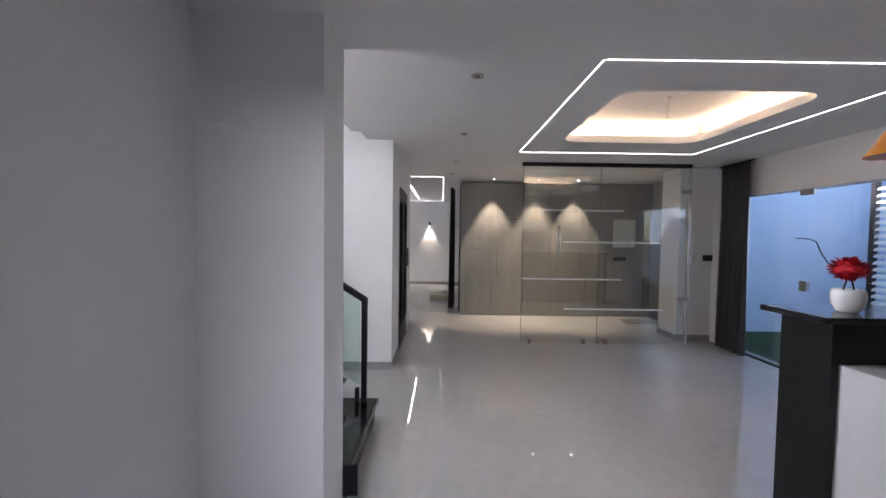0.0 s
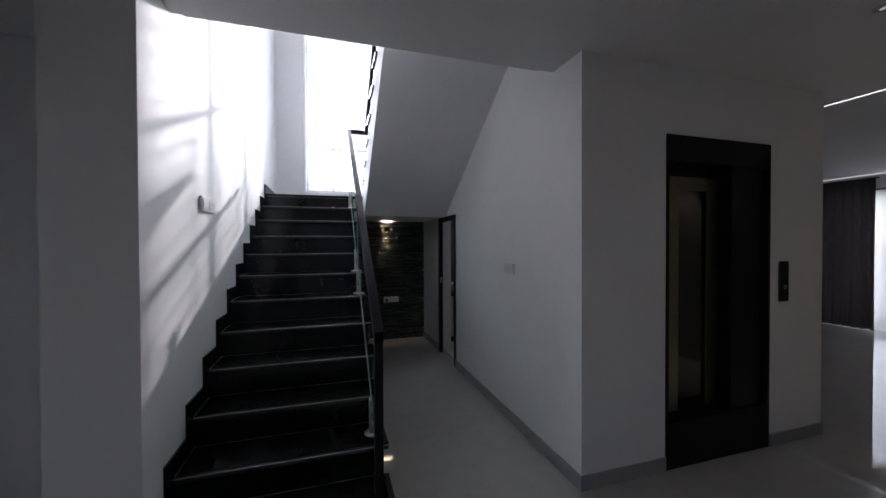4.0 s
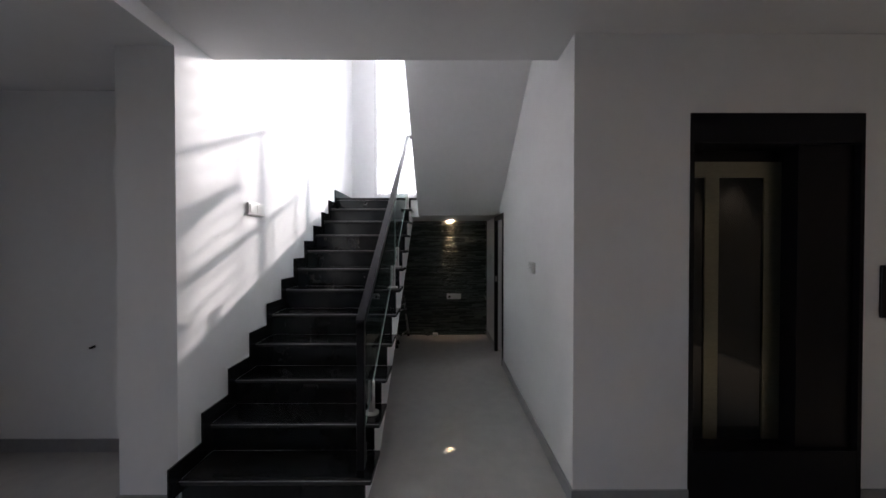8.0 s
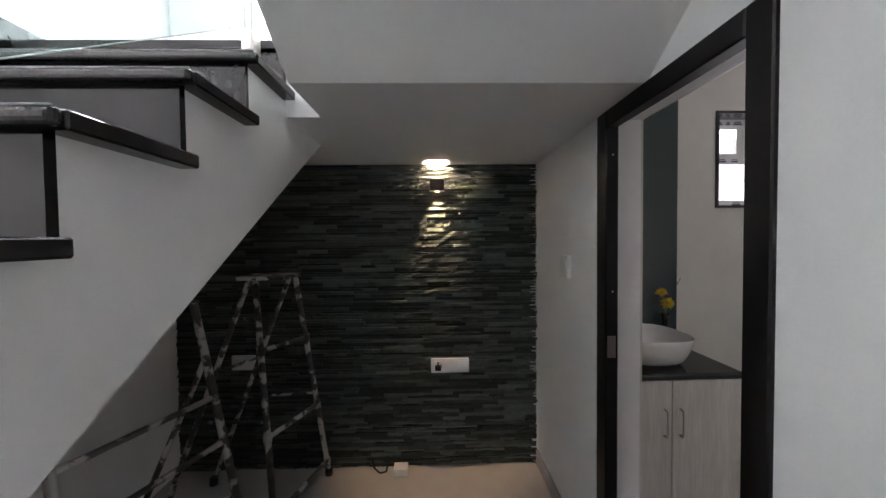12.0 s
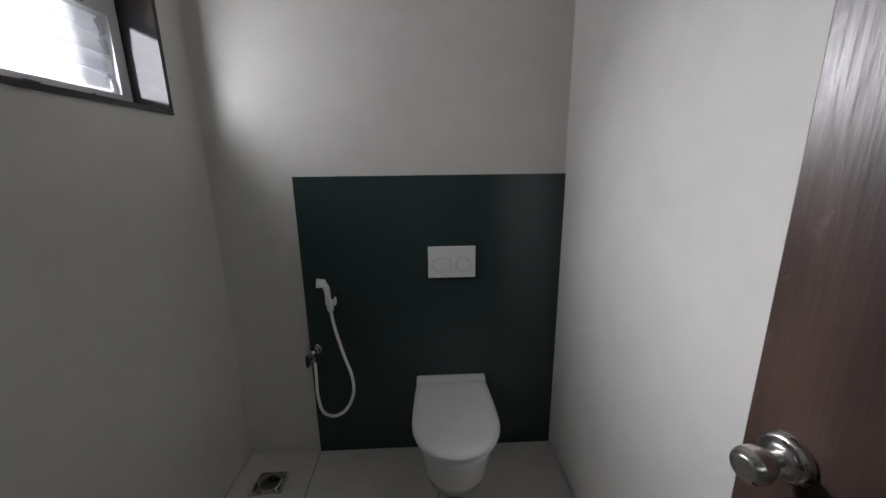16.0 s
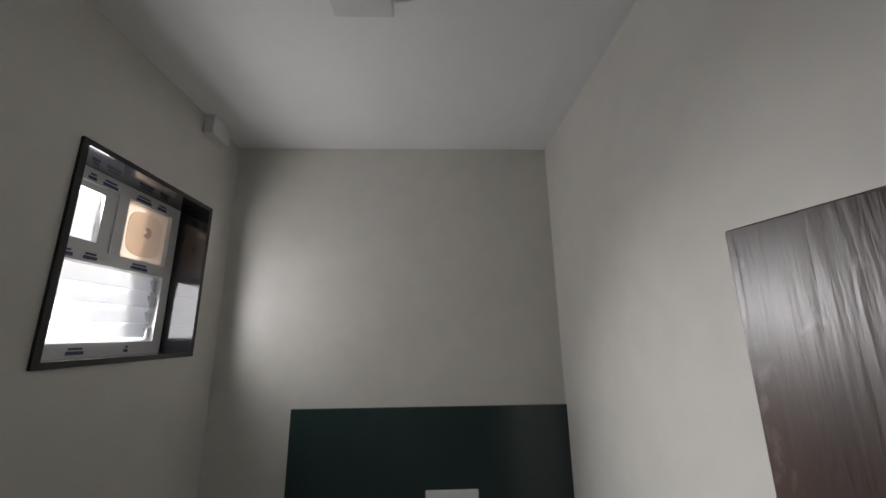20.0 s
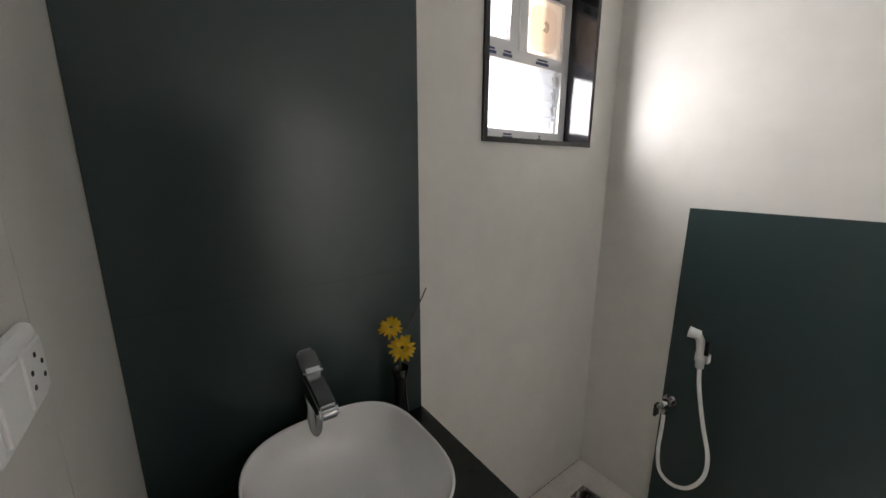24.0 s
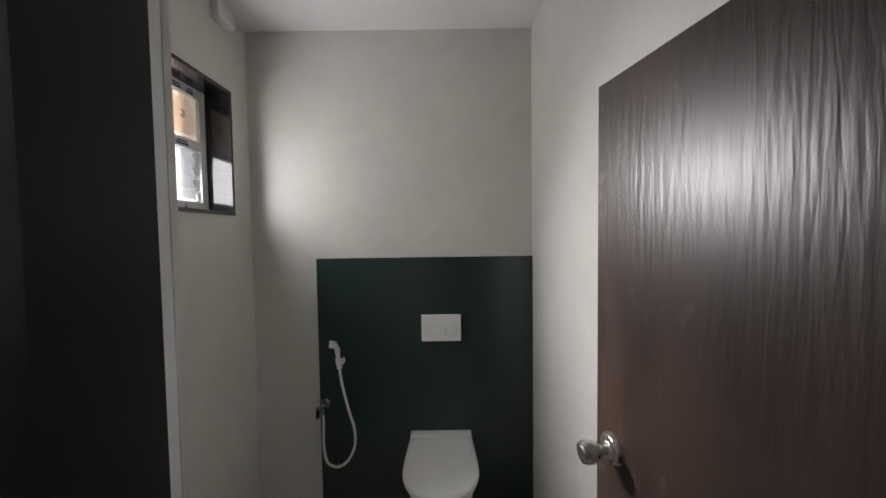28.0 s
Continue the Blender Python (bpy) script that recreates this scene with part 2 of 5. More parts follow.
def tube(bm, pts, r, seg=12):
    """A round tube through the points."""
    pts = [Vector(p) for p in pts]
    rings = []
    for i, p in enumerate(pts):
        d = (pts[min(i + 1, len(pts) - 1)] - pts[max(i - 1, 0)]).normalized()
        q = d.to_track_quat("Z", "Y")
        rings.append([bm.verts.new(p + q @ Vector((r * math.cos(a), r * math.sin(a), 0))) for a in (2 * math.pi * k / seg for k in range(seg))])
    for a, b in zip(rings, rings[1:]):
        sh = min(range(seg), key=lambda s: sum((a[k].co - b[(k + s) % seg].co).length for k in range(0, seg, 3)))
        for k in range(seg):
            bm.faces.new((a[k], a[(k + 1) % seg], b[(k + 1 + sh) % seg], b[(k + sh) % seg])).smooth = True
    bm.faces.new(rings[0][::-1])
    bm.faces.new(rings[-1])


def lathe(bm, profile, center=(0, 0, 0), seg=32, wob=None):
    """Spins (r, z) pairs about a vertical axis; wob(angle) scales the radius."""
    c = Vector(center)
    rings = []
    for r, z in profile:
        rings.append([bm.verts.new(c + Vector((r * math.cos(a) * (wob(a) if wob else 1), r * math.sin(a) * (wob(a) if wob else 1), z))) for a in (2 * math.pi * i / seg for i in range(seg))])
    for a, b in zip(rings, rings[1:]):
        for i in range(seg):
            bm.faces.new((a[i], a[(i + 1) % seg], b[(i + 1) % seg], b[i])).smooth = True
    bm.faces.new(rings[0][::-1])
    bm.faces.new(rings[-1])


def prism(bm, poly, axis, a, b):
    """Extrudes a polygon of pairs along axis 'x', 'y' or 'z' from a to b."""
    def at(u, v, w):
        return {"x": (w, u, v), "y": (u, w, v), "z": (u, v, w)}[axis]
    lo = [bm.verts.new(at(u, v, a)) for u, v in poly]
    hi = [bm.verts.new(at(u, v, b)) for u, v in poly]
    n = len(poly)
    for i in range(n):
        bm.faces.new((lo[i], lo[(i + 1) % n], hi[(i + 1) % n], hi[i]))
    bm.faces.new(lo[::-1])
    bm.faces.new(hi)


def mesh_of(bm, name, material):
    bmesh.ops.recalc_face_normals(bm, faces=bm.faces)
    me = bpy.data.meshes.new(name)
    bm.to_mesh(me)
    bm.free()
    me.materials.append(material)
    return me


def thing(name, at, label, category, group="", rz=0.0):
    """An Empty at the base of a thing."""
    ob = new(name)
    ob.matrix_world = pose(*at, 0, 0, rz)
    ob.empty_display_size = 0.05
    ORIGIN[ob] = Vector(at) if rz == 0 else Vector((0, 0, 0))
    return tagged(ob, label, category, group)


def part(name, bm, material, parent, label=""):
    """One mesh under a thing or a part. Built in world places, or in the thing's own if it is turned."""
    o = ORIGIN[parent]
    bmesh.ops.translate(bm, verts=bm.verts, vec=-o)
    ob = new(name, mesh_of(bm, name, material))
    ob.parent = parent
    ORIGIN[ob] = o
    return tagged(ob, label)


def fixed(name, bm, material, label="", category=""):
    """A piece of the setting."""
    ob = new(name, mesh_of(bm, name, material))
    ORIGIN[ob] = Vector((0, 0, 0))
    return tagged(ob, label, category, kind="structure")


def boxes(*rows):
    bm = bmesh.new()
    for r in rows:
        box(bm, *r)
    return bm


# ---- plan ----
HC, KC, BC = 2.855, 2.755, 2.745          # ceilings of hall, kitchen side and bathroom
WX = -4.66                                # west outer wall, inner face
RISE, GO, S0 = 0.19, 0.297, -0.43         # stair
STW, STE = 2.60, 3.705                    # stair: wall side, open side
PW = 4.965                                # passage wall, south face
PI = 5.155                                # its bathroom face
BE, BN = -3.03, 6.975                     # bathroom east and north faces
LX = -0.46                                # lift wall, east face
NORTH = 13.0
EAST = 4.62
GS = 3.5                                  # south end of the glazing

# ---- floors and ground ----
fixed("floor_hall", boxes((-4.9, -3.2, -0.15, EAST, PW + 0.1, 0), (-0.9, PW + 0.1, -0.15, EAST, NORTH + 0.2, 0), (-6.2, 7.2, -0.15, -0.9, NORTH + 0.2, 0)), FLOOR, "polished light grey porcelain floor", "floor")
GRASS = mat("artificial turf", (0.025, 0.06, 0.02), 0.9, grain=0.4, scale=90, blotch=0.2, bump=0.6, bump_scale=300)
EARTH = mat("dry ground", (0.22, 0.19, 0.15), 0.9, grain=0.2, scale=4, blotch=0.2)
fixed("ground", boxes((-300, -300, -0.40, 300, 300, -0.20)), EARTH, "dry bare ground outside the house", "ground")
fixed("courtyard_lawn", boxes((EAST + 0.22, -2.2, -0.2, 8.2, 7.2, -0.02)), GRASS, "green artificial turf of the side court", "ground")

# ---- walls ----
SILL, WTOP = 2.46, 5.30                   # landing window
WY0, WY1 = 3.04, 4.30
fixed("wall_west", boxes(
    (WX - 0.2, STW - 0.2, -0.1, WX, 6.17, 1.70),
    (WX - 0.2, STW - 0.2, 1.70, WX, WY0, 6.0), (WX - 0.2, WY0, 1.70, WX, WY1, SILL), (WX - 0.2, WY0, WTOP, WX, WY1, 6.0), (WX - 0.2, WY1, 1.70, WX, PW + 0.19, 6.0),
    (WX - 0.2, PW + 0.19, 1.70, WX, 6.17, 2.9), (WX - 0.2, 6.17, -0.1, WX, 6.80, 1.70), (WX - 0.2, 6.17, 2.345, WX, 6.80, 2.9), (WX - 0.2, 6.80, -0.1, WX, BN + 0.2, 2.9)),
    WHITE, "white painted outer wall", "wall")
fixed("wall_stair", boxes((WX, STW - 0.2, -0.1, -0.42, STW, 6.0)), WHITE, "white wall beside the stair", "wall")
fixed("pillar_stair", boxes((-1.05, 2.25, -0.1, -0.42, STW - 0.2, KC)), WHITE, "square white pillar", "pillar")
fixed("wall_recess", boxes((-1.25, 0.75, -0.1, -1.05, STW - 0.2, HC + 0.1)), WHITE, "white recessed wall", "wall")
fixed("wall_south", boxes((-1.25, 0.6, -0.1, -0.42, 0.75, HC + 0.1), (-0.42, 0.6, 2.1, 1.4, 0.75, HC + 0.1), (1.4, 0.6, -0.1, EAST, 0.75, HC + 0.1)), WHITE, "white wall with a wide opening", "wall")
fixed("wall_back", boxes((-1.25, -3.2, -0.1, -0.6, -3.0, HC + 0.1), (-0.6, -3.2, -0.1, 1.8, -3.0, 0.9), (-0.6, -3.2, 2.3, 1.8, -3.0, HC + 0.1), (1.8, -3.2, -0.1, EAST, -3.0, HC + 0.1), (-1.25, -3.0, -0.1, -1.05, 0.6, HC + 0.1)), WHITE, "white wall behind the opening", "wall")
fixed("wall_passage", boxes((-4.86, PW, -0.1, -3.758, PI, HC + 3), (-3.758, PW, 2.0, -2.952, PI, HC + 3), (-2.952, PW, -0.1, LX - 0.2, PI, HC + 3)), WHITE, "white passage wall", "wall")
fixed("wall_lift", boxes((LX - 0.2, PW, -0.1, LX, 5.665, HC + 0.1), (LX - 0.2, 5.665, 2.38, LX, 6.72, HC + 0.1), (LX - 0.2, 6.72, -0.1, LX, 7.36, HC + 0.1),
    (-3.03, 7.16, -0.1, LX - 0.2, 7.36, HC + 0.1), (LX - 0.2, PW, HC + 0.1, LX, 7.36, 6.0)), WHITE, "white wall around the lift", "wall")
fixed("wall_hall_west", boxes((-6.2, 7.36, -0.1, -6.0, NORTH, HC + 0.1), (-6.2, 7.16, -0.1, -3.03, 7.36, HC + 0.1)), WHITE, "white hall wall", "wall")
HW0, HW1 = -3.6, -1.02
fixed("wall_north", boxes((-6.2, NORTH, -0.1, HW0, NORTH + 0.2, HC + 0.1), (HW0, NORTH, 2.5, HW1, NORTH + 0.2, HC + 0.1), (HW1, NORTH, -0.1, 3.2, NORTH + 0.2, HC + 0.1)), WHITE, "white far wall of the living hall", "wall")
fixed("wall_hall_east", boxes((3.0, 8.86, -0.1, 3.2, NORTH, HC + 0.1)), WHITE, "white hall wall", "wall")
fixed("wall_column", boxes((4.06, 6.46, -0.1, EAST + 0.2, 6.95, HC + 0.1)), WHITE, "white wall column beside the glass screen", "wall")
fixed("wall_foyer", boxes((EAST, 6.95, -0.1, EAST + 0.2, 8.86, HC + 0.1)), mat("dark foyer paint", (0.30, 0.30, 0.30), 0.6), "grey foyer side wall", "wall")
GT = 2.33
fixed("wall_east", boxes((EAST, 5.98, -0.1, EAST + 0.2, 6.46, HC + 0.1), (EAST, GS, GT, EAST + 0.2, 5.98, HC + 0.1), (EAST, -3.2, -0.1, EAST + 0.2, GS, HC + 0.1)), WHITE, "white wall above the glazing", "wall")
fixed("wall_court", boxes((8.2, -2.2, -0.2, 8.4, 7.4, 3.6), (EAST + 0.2, 7.2, -0.2, 8.2, 7.4, 3.6)), mat("court paint", (0.48, 0.60, 0.78), 0.7), "pale blue wall of the side court", "wall")
fixed("bathroom_wall_east", boxes((BE, PI, -0.1, BE + 0.15, 7.16, BC + 0.1)), BATHTILE, "light grey tiled bathroom wall", "wall")
fixed("bathroom_wall_north", boxes((WX, BN, -0.1, BE, BN + 0.2, BC + 0.1)), BATHTILE, "light grey tiled bathroom wall", "wall")
fixed("bathroom_lining_south", boxes((WX + 0.004, PI, 0.0, -4.227, PI + 0.008, BC), (-4.2255, PI, 0.0, -3.757, PI + 0.008, BC), (-3.757, PI, 2.0, -3.03, PI + 0.008, BC)), BATHTILE, "light grey wall tiles beside the door", "wall")
fixed("bathroom_lining_west", boxes((WX, PI + 0.008, 0, WX + 0.008, 6.17, BC), (WX, 6.17, 0, WX + 0.008, 6.80, 1.70), (WX, 6.17, 2.345, WX + 0.008, 6.80, BC), (WX, 6.80, 0, WX + 0.008, BN, BC)), BATHTILE, "light grey wall tiles", "wall")

# ---- ceilings ----
CX0, CX1, CY0, CY1 = 1.58, 3.22, 3.36, 4.95      # cove opening
LX0, LX1, LY0, LY1 = 1.205, 3.60, 2.88, 5.51     # strip around it


def rounded(x0, y0, x1, y1, r, n=8):
    pts = []
    for cx, cy, a0 in ((x1 - r, y1 - r, 0), (x0 + r, y1 - r, 90), (x0 + r, y0 + r, 180), (x1 - r, y0 + r, 270)):
        pts += [(cx + r * math.cos(radians(a0 + 90 * k / n)), cy + r * math.sin(radians(a0 + 90 * k / n))) for k in range(n + 1)]
    return pts


def ceiling_hall():
    g = 0.26
    bm = boxes((-0.78, STW, HC, EAST, CY0 - g, HC + 0.1), (-0.78, CY0 - g, HC, CX0 - g, PW, HC + 0.1), (LX, PW, HC, CX0 - g, 8.86, HC + 0.1), (CX1 + g, CY0 - g, HC, EAST, 8.86, HC + 0.1), (CX0 - g, CY1 + g, HC, CX1 + g, 8.86, HC + 0.1),
               (-6.2, 7.36, HC, LX, NORTH + 0.2, HC + 0.1), (LX, 8.86, HC, 3.2, NORTH + 0.2, HC + 0.1))
    inner = rounded(CX0, CY0, CX1, CY1, 0.22)
    outer = []
    cx, cy = (CX0 + CX1) / 2, (CY0 + CY1) / 2
    hx, hy = (CX1 - CX0) / 2 + g, (CY1 - CY0) / 2 + g
    for x, y in inner:
        k = min(hx / max(abs(x - cx), 1e-6), hy / max(abs(y - cy), 1e-6))
        outer.append((cx + (x - cx) * k, cy + (y - cy) * k))
    n = len(inner)
    for z in (HC, HC + 0.085):
        a = [bm.verts.new((x, y, z)) for x, y in inner]
        b = [bm.verts.new((x, y, z)) for x, y in outer]
        for i in range(n):
            bm.faces.new((a[i], a[(i + 1) % n], b[(i + 1) % n], b[i]))
    lo = [bm.verts.new((x, y, HC)) for x, y in inner]
    hi = [bm.verts.new((x, y, HC + 0.085)) for x, y in inner]
    for i in range(n):
        bm.faces.new((lo[i], lo[(i + 1) % n], hi[(i + 1) % n], hi[i]))
    e = 0.14
    box(bm, CX0 - 0.30, CY0 - 0.30, HC + 0.25, CX1 + 0.30, CY1 + 0.30, HC + 0.29)
    for r in ((CX0 - 0.30, CY0 - e, CX0 - e, CY1 + e), (CX1 + e, CY0 - e, CX1 + 0.30, CY1 + e), (CX0 - 0.30, CY0 - 0.30, CX1 + 0.30, CY0 - e), (CX0 - 0.30, CY1 + e, CX1 + 0.30, CY1 + 0.30)):
        box(bm, r[0], r[1], HC + 0.086, r[2], r[3], HC + 0.25)
    return bm


fixed("ceiling_hall", ceiling_hall(), CEIL, "flat white false ceiling with a rounded cove", "ceiling")
fixed("ceiling_kitchen", boxes((-1.25, -3.2, KC, EAST, STW - 0.2, HC + 0.1), (-0.42, STW - 0.2, KC, EAST, STW, HC + 0.1)), CEIL, "lower white ceiling", "ceiling")
fixed("ceiling_bathroom", boxes((WX, PI, BC, BE, BN, BC + 0.1)), CEIL, "white bathroom ceiling", "ceiling")
fixed("ceiling_stairwell", boxes((WX - 0.2, STW - 0.2, 6.0, LX, PI, 6.1), (-0.98, STW, HC + 0.1, -0.78, PW, 6.0), (-0.42, STW - 0.2, HC + 0.1, LX + 0.1, STW, 6.0)), CEIL, "white stairwell ceiling", "ceiling")

# ---- landing and upper flight ----
LZ = 12 * RISE
LE = S0 - 11 * GO                          # landing edge
bm = boxes((WX, STW, 2.0, LE - 0.02, PW, LZ - 0.03))
prism(bm, [(-4.15, 2.0), (LE - 0.02, 2.0), (LE - 0.02, 1.735)], "y", STW, STE)
prism(bm, [(LE - 0.02, 2.0), (-3.40, 2.0), (-0.98, 2.0 + 0.64 * 2.42), (-0.98, 2.0 + 0.64 * 2.42 + 0.4), (LE - 0.02, LZ - 0.03)], "y", 3.84, PW)
fixed("landing_slab", bm, WHITE, "white plastered landing and upper flight", "stair")
fixed("landing_floor", boxes((WX, STW, LZ - 0.03, LE + 0.02, 3.84, LZ), (WX, 3.84, LZ - 0.03, LE - 0.02, PW, LZ)), GRANITE, "black granite landing", "floor")
up = thing("upper_stair", (LE, 3.84, LZ), "upper flight with black granite treads and white sides", "stair")
for j in range(1, 9):
    x = LE + GO * (j - 1)
    part("riser", boxes((x, 3.86, LZ + RISE * (j - 1), x + 0.03, PW, LZ + RISE * j - 0.03)), RISER, up)
    part("tread", boxes((x - 0.03, 3.82, LZ + RISE * j - 0.03, x + GO, PW, LZ + RISE * j)), GRANITE, up)
    part("stair_side", boxes((x + 0.03, 3.845, LZ + RISE * (j - 2), x + GO + 0.03, 3.86, LZ + RISE * j - 0.03)), WHITE, up)

# ---- main stair ----
st = thing("staircase", (S0, 3.1, 0), "black granite staircase with a white plastered side", "stair")
bm = bmesh.new()
prof = [(S0 - 0.0, 0.0)]
for k in range(1, 13):
    x = S0 - GO * (k - 1)
    prof += [(x - 0.02, RISE * (k - 1) if k > 1 else 0.0), (x - 0.02, RISE * k - 0.032)]
prof += [(LE - 0.02, 1.735), (-0.92, 0.0)]
prism(bm, prof[1:], "y", STW, STE)
part("flight", bm, WHITE, st, "white plastered stair flight")
for k in range(1, 13):
    x = S0 - GO * (k - 1)
    part("riser", boxes((x - 0.019, STW + 0.012, RISE * (k - 1), x, STE + 0.002, RISE * k - 0.032)), RISER, st)
    if k < 12:
        bm = bmesh.new()
        box(bm, x - GO, STW + 0.012, RISE * k - 0.032, x + 0.006, STE + 0.045, RISE * k, 0.004, 1)
        tr_ = part("tread", bm, GRANITE, st)
        bm = bmesh.new()
        box(bm, x + 0.0065, STW + 0.012, RISE * k - 0.031, x + 0.03, STE + 0.045, RISE * k - 0.0005, 0.011, 3)
        nose = part("nosing", bm, NOSE, tr_, "polished granite nosing")
        # thin pale strip that paints the highlight along the nosing's front edge
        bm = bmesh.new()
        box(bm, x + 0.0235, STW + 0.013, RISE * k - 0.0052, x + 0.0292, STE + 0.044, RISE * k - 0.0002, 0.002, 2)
        part("arris", bm, NOSEGLINT, nose, "thin pale strip painted as the highlight on the nosing edge")
    # stepped skirting on the wall side
    part("skirting", boxes((x - GO if k < 12 else WX, STW, RISE * k, x + 0.10, STW + 0.012, RISE * k + 0.11), (x - 0.0, STW, RISE * (k - 1) + 0.11, x + 0.10, STW + 0.012, RISE * k)), GRANITE, st)

# ---- skirting of the hall ----
SK = 0.098
fixed("baseboard_passage", boxes((-2.952, PW - 0.012, 0, LX + 0.012, PW, SK), (WX + 0.03, PW - 0.012, 0, -3.725, PW, SK)), SKIRT, "grey tile skirting", "skirting")
fixed("baseboard_lift", boxes((LX, PW, 0, LX + 0.012, 5.665, SK), (LX, 6.72, 0, LX + 0.012, 7.372, SK)), SKIRT, "grey tile skirting", "skirting")
fixed("baseboard_pillar", boxes((-0.42, 2.238, 0, -0.408, STW, SK), (-1.05, 2.238, 0, -0.42, 2.25, SK)), SKIRT, "grey tile skirting", "skirting")
fixed("baseboard_recess", boxes((-1.05, 0.75, 0, -1.038, 2.238, SK), (-1.038, 0.75, 0, -0.42, 0.762, SK)), SKIRT, "grey tile skirting", "skirting")
fixed("baseboard_column", boxes((4.06, 6.448, 0, EAST, 6.46, SK), (4.048, 6.448, 0, 4.06, 6.95, SK)), SKIRT, "grey tile skirting", "skirting")
fixed("baseboard_north", boxes((HW1, NORTH - 0.012, 0, 3.0, NORTH, SK)), SKIRT, "grey tile skirting", "skirting")

# ---- ceiling lights of the hall ----
def strip_frame(name, rows, material, label, z=HC, w=0.0017):
    t = thing(name, (rows[0][0], rows[0][1], z), label, "led strip")
    for x0, y0, x1, y1 in rows:
        part("strip", boxes((min(x0, x1) - w, min(y0, y1) - w, z - 0.004, max(x0, x1) + w, max(y0, y1) + w, z + 0.02)), material, t)
    return t


strip_frame("led_outline", [(LX0, LY0, LX0, LY1), (LX0 + 0.02, LY1, LX1 - 0.02, LY1), (LX1, LY0, LX1, LY1), (LX0 + 0.02, LY0, LX1 - 0.02, LY0)], LED, "recessed white led strip around the ceiling cove")
strip_frame("led_outline", [(0.16, 7.72, 0.16, 12.8), (-4.2, 7.72, 0.14, 7.72), (-4.2, 12.8, 0.14, 12.8)], LED, "recessed white led strip in the living hall ceiling")
strip_frame("led_bar", [(-0.61, 9.1, -0.61, 11.9)], mat("led bar", (0.9, 0.9, 0.9), 0.5, emit=(1, 0.97, 0.93), power=6.0), "white led bar in the living hall ceiling", w=0.008)
cove = thing("cove_light", ((CX0 + CX1) / 2, (CY0 + CY1) / 2, HC + 0.04), "warm led strip hidden behind the cove edge", "led strip")
for r in ((CX0 - 0.09, CY0 + 0.02, CX0 - 0.07, CY1 - 0.02), (CX1 + 0.07, CY0 + 0.02, CX1 + 0.09, CY1 - 0.02), (CX0 + 0.02, CY0 - 0.09, CX1 - 0.02, CY0 - 0.07), (CX0 + 0.02, CY1 + 0.07, CX1 - 0.02, CY1 + 0.09)):
    part("strip", boxes((r[0], r[1], HC + 0.087, r[2], r[3], HC + 0.10)), COVELED, cove)
stub = thing("fan_hook", (2.40, 4.15, HC + 0.25), "white fan stub hanging from the cove", "ceiling hook")
bm = bmesh.new()
cyl(bm, (2.40, 4.15, HC + 0.25), (2.40, 4.15, HC + 0.04), 0.007)
part("rod", bm, PLASTIC, stub)
bm = bmesh.new()
cyl(bm, (2.40, 4.15, HC + 0.25), (2.40, 4.15, HC + 0.23), 0.03, 0.015)
part("canopy", bm, PLASTIC, stub)


def downlight(x, y, lit, z=HC):
    t = thing("downlight", (x, y, z), "small round recessed downlight with a steel rim, " + ("lit" if lit else "unlit"), "downlight", "ceiling downlights")
    bm = bmesh.new()
    lathe(bm, [(0.028, 0.012), (0.030, -0.004), (0.045, -0.005), (0.047, 0.001)], (x, y, z), 24)
    part("rim", bm, STEEL, t)
    bm = bmesh.new()
    cyl(bm, (x, y, z - 0.0055), (x, y, z - 0.002), 0.02, seg=16)
    part("lens", bm, BULB if lit else CHROME, t)
    return t


for x, y in ((0.40, 3.15), (0.39, 4.66), (0.36, 6.22), (0.33, 7.32)):
    downlight(x, y, False)
for x in (1.20, 2.11, 2.92):
    downlight(x, 7.92, True)
    lamp("downlight_beam", "SPOT", look((x, 7.92, HC - 0.02), (x, 8.06, 0)), 26, (1.0, 0.84, 0.62), spot=62, radius=0.02)

# ---- wardrobe wall ----
for i, (x0, x1) in enumerate(((0.54, 1.18), (1.18, 1.87), (1.87, 2.47), (2.47, 3.10), (3.10, 3.62))):
    w = thing("tall_cupboard", ((x0 + x1) / 2, 8.5, 0), "tall grey laminate cupboard with flush grooved doors", "cupboard", "cupboards of the grey wall")
    part("body", boxes((x0 + 0.001, 8.225, 0.0, x1 - 0.001, 8.86, HC - 0.02)), DARKGAP, w)
    bm = bmesh.new()
    box(bm, x0 + 0.002, 8.20, 0.008, x1 - 0.002, 8.224, HC - 0.035, 0.0015, 1)
    door = part("door_panel", bm, LAMINATE, w)
    w_ = x1 - x0
    rows = ((0.13 * w_, 1.428, 0.82 * w_, 1.434), (0.2 * w_, 0.14, 0.2 * w_ + 0.006, 0.86)) if i % 2 == 0 else ((0.2 * w_, 0.86, 0.2 * w_ + 0.006, 1.43), (0.2 * w_, 2.05, 0.2 * w_ + 0.006, HC - 0.04), (0.55 * w_, 2.05, 0.95 * w_, 2.056))
    for a, z0, b, z1 in rows:
        part("groove", boxes((x0 + a, 8.1985, z0, x0 + b, 8.2005, z1)), DARKGAP, door)

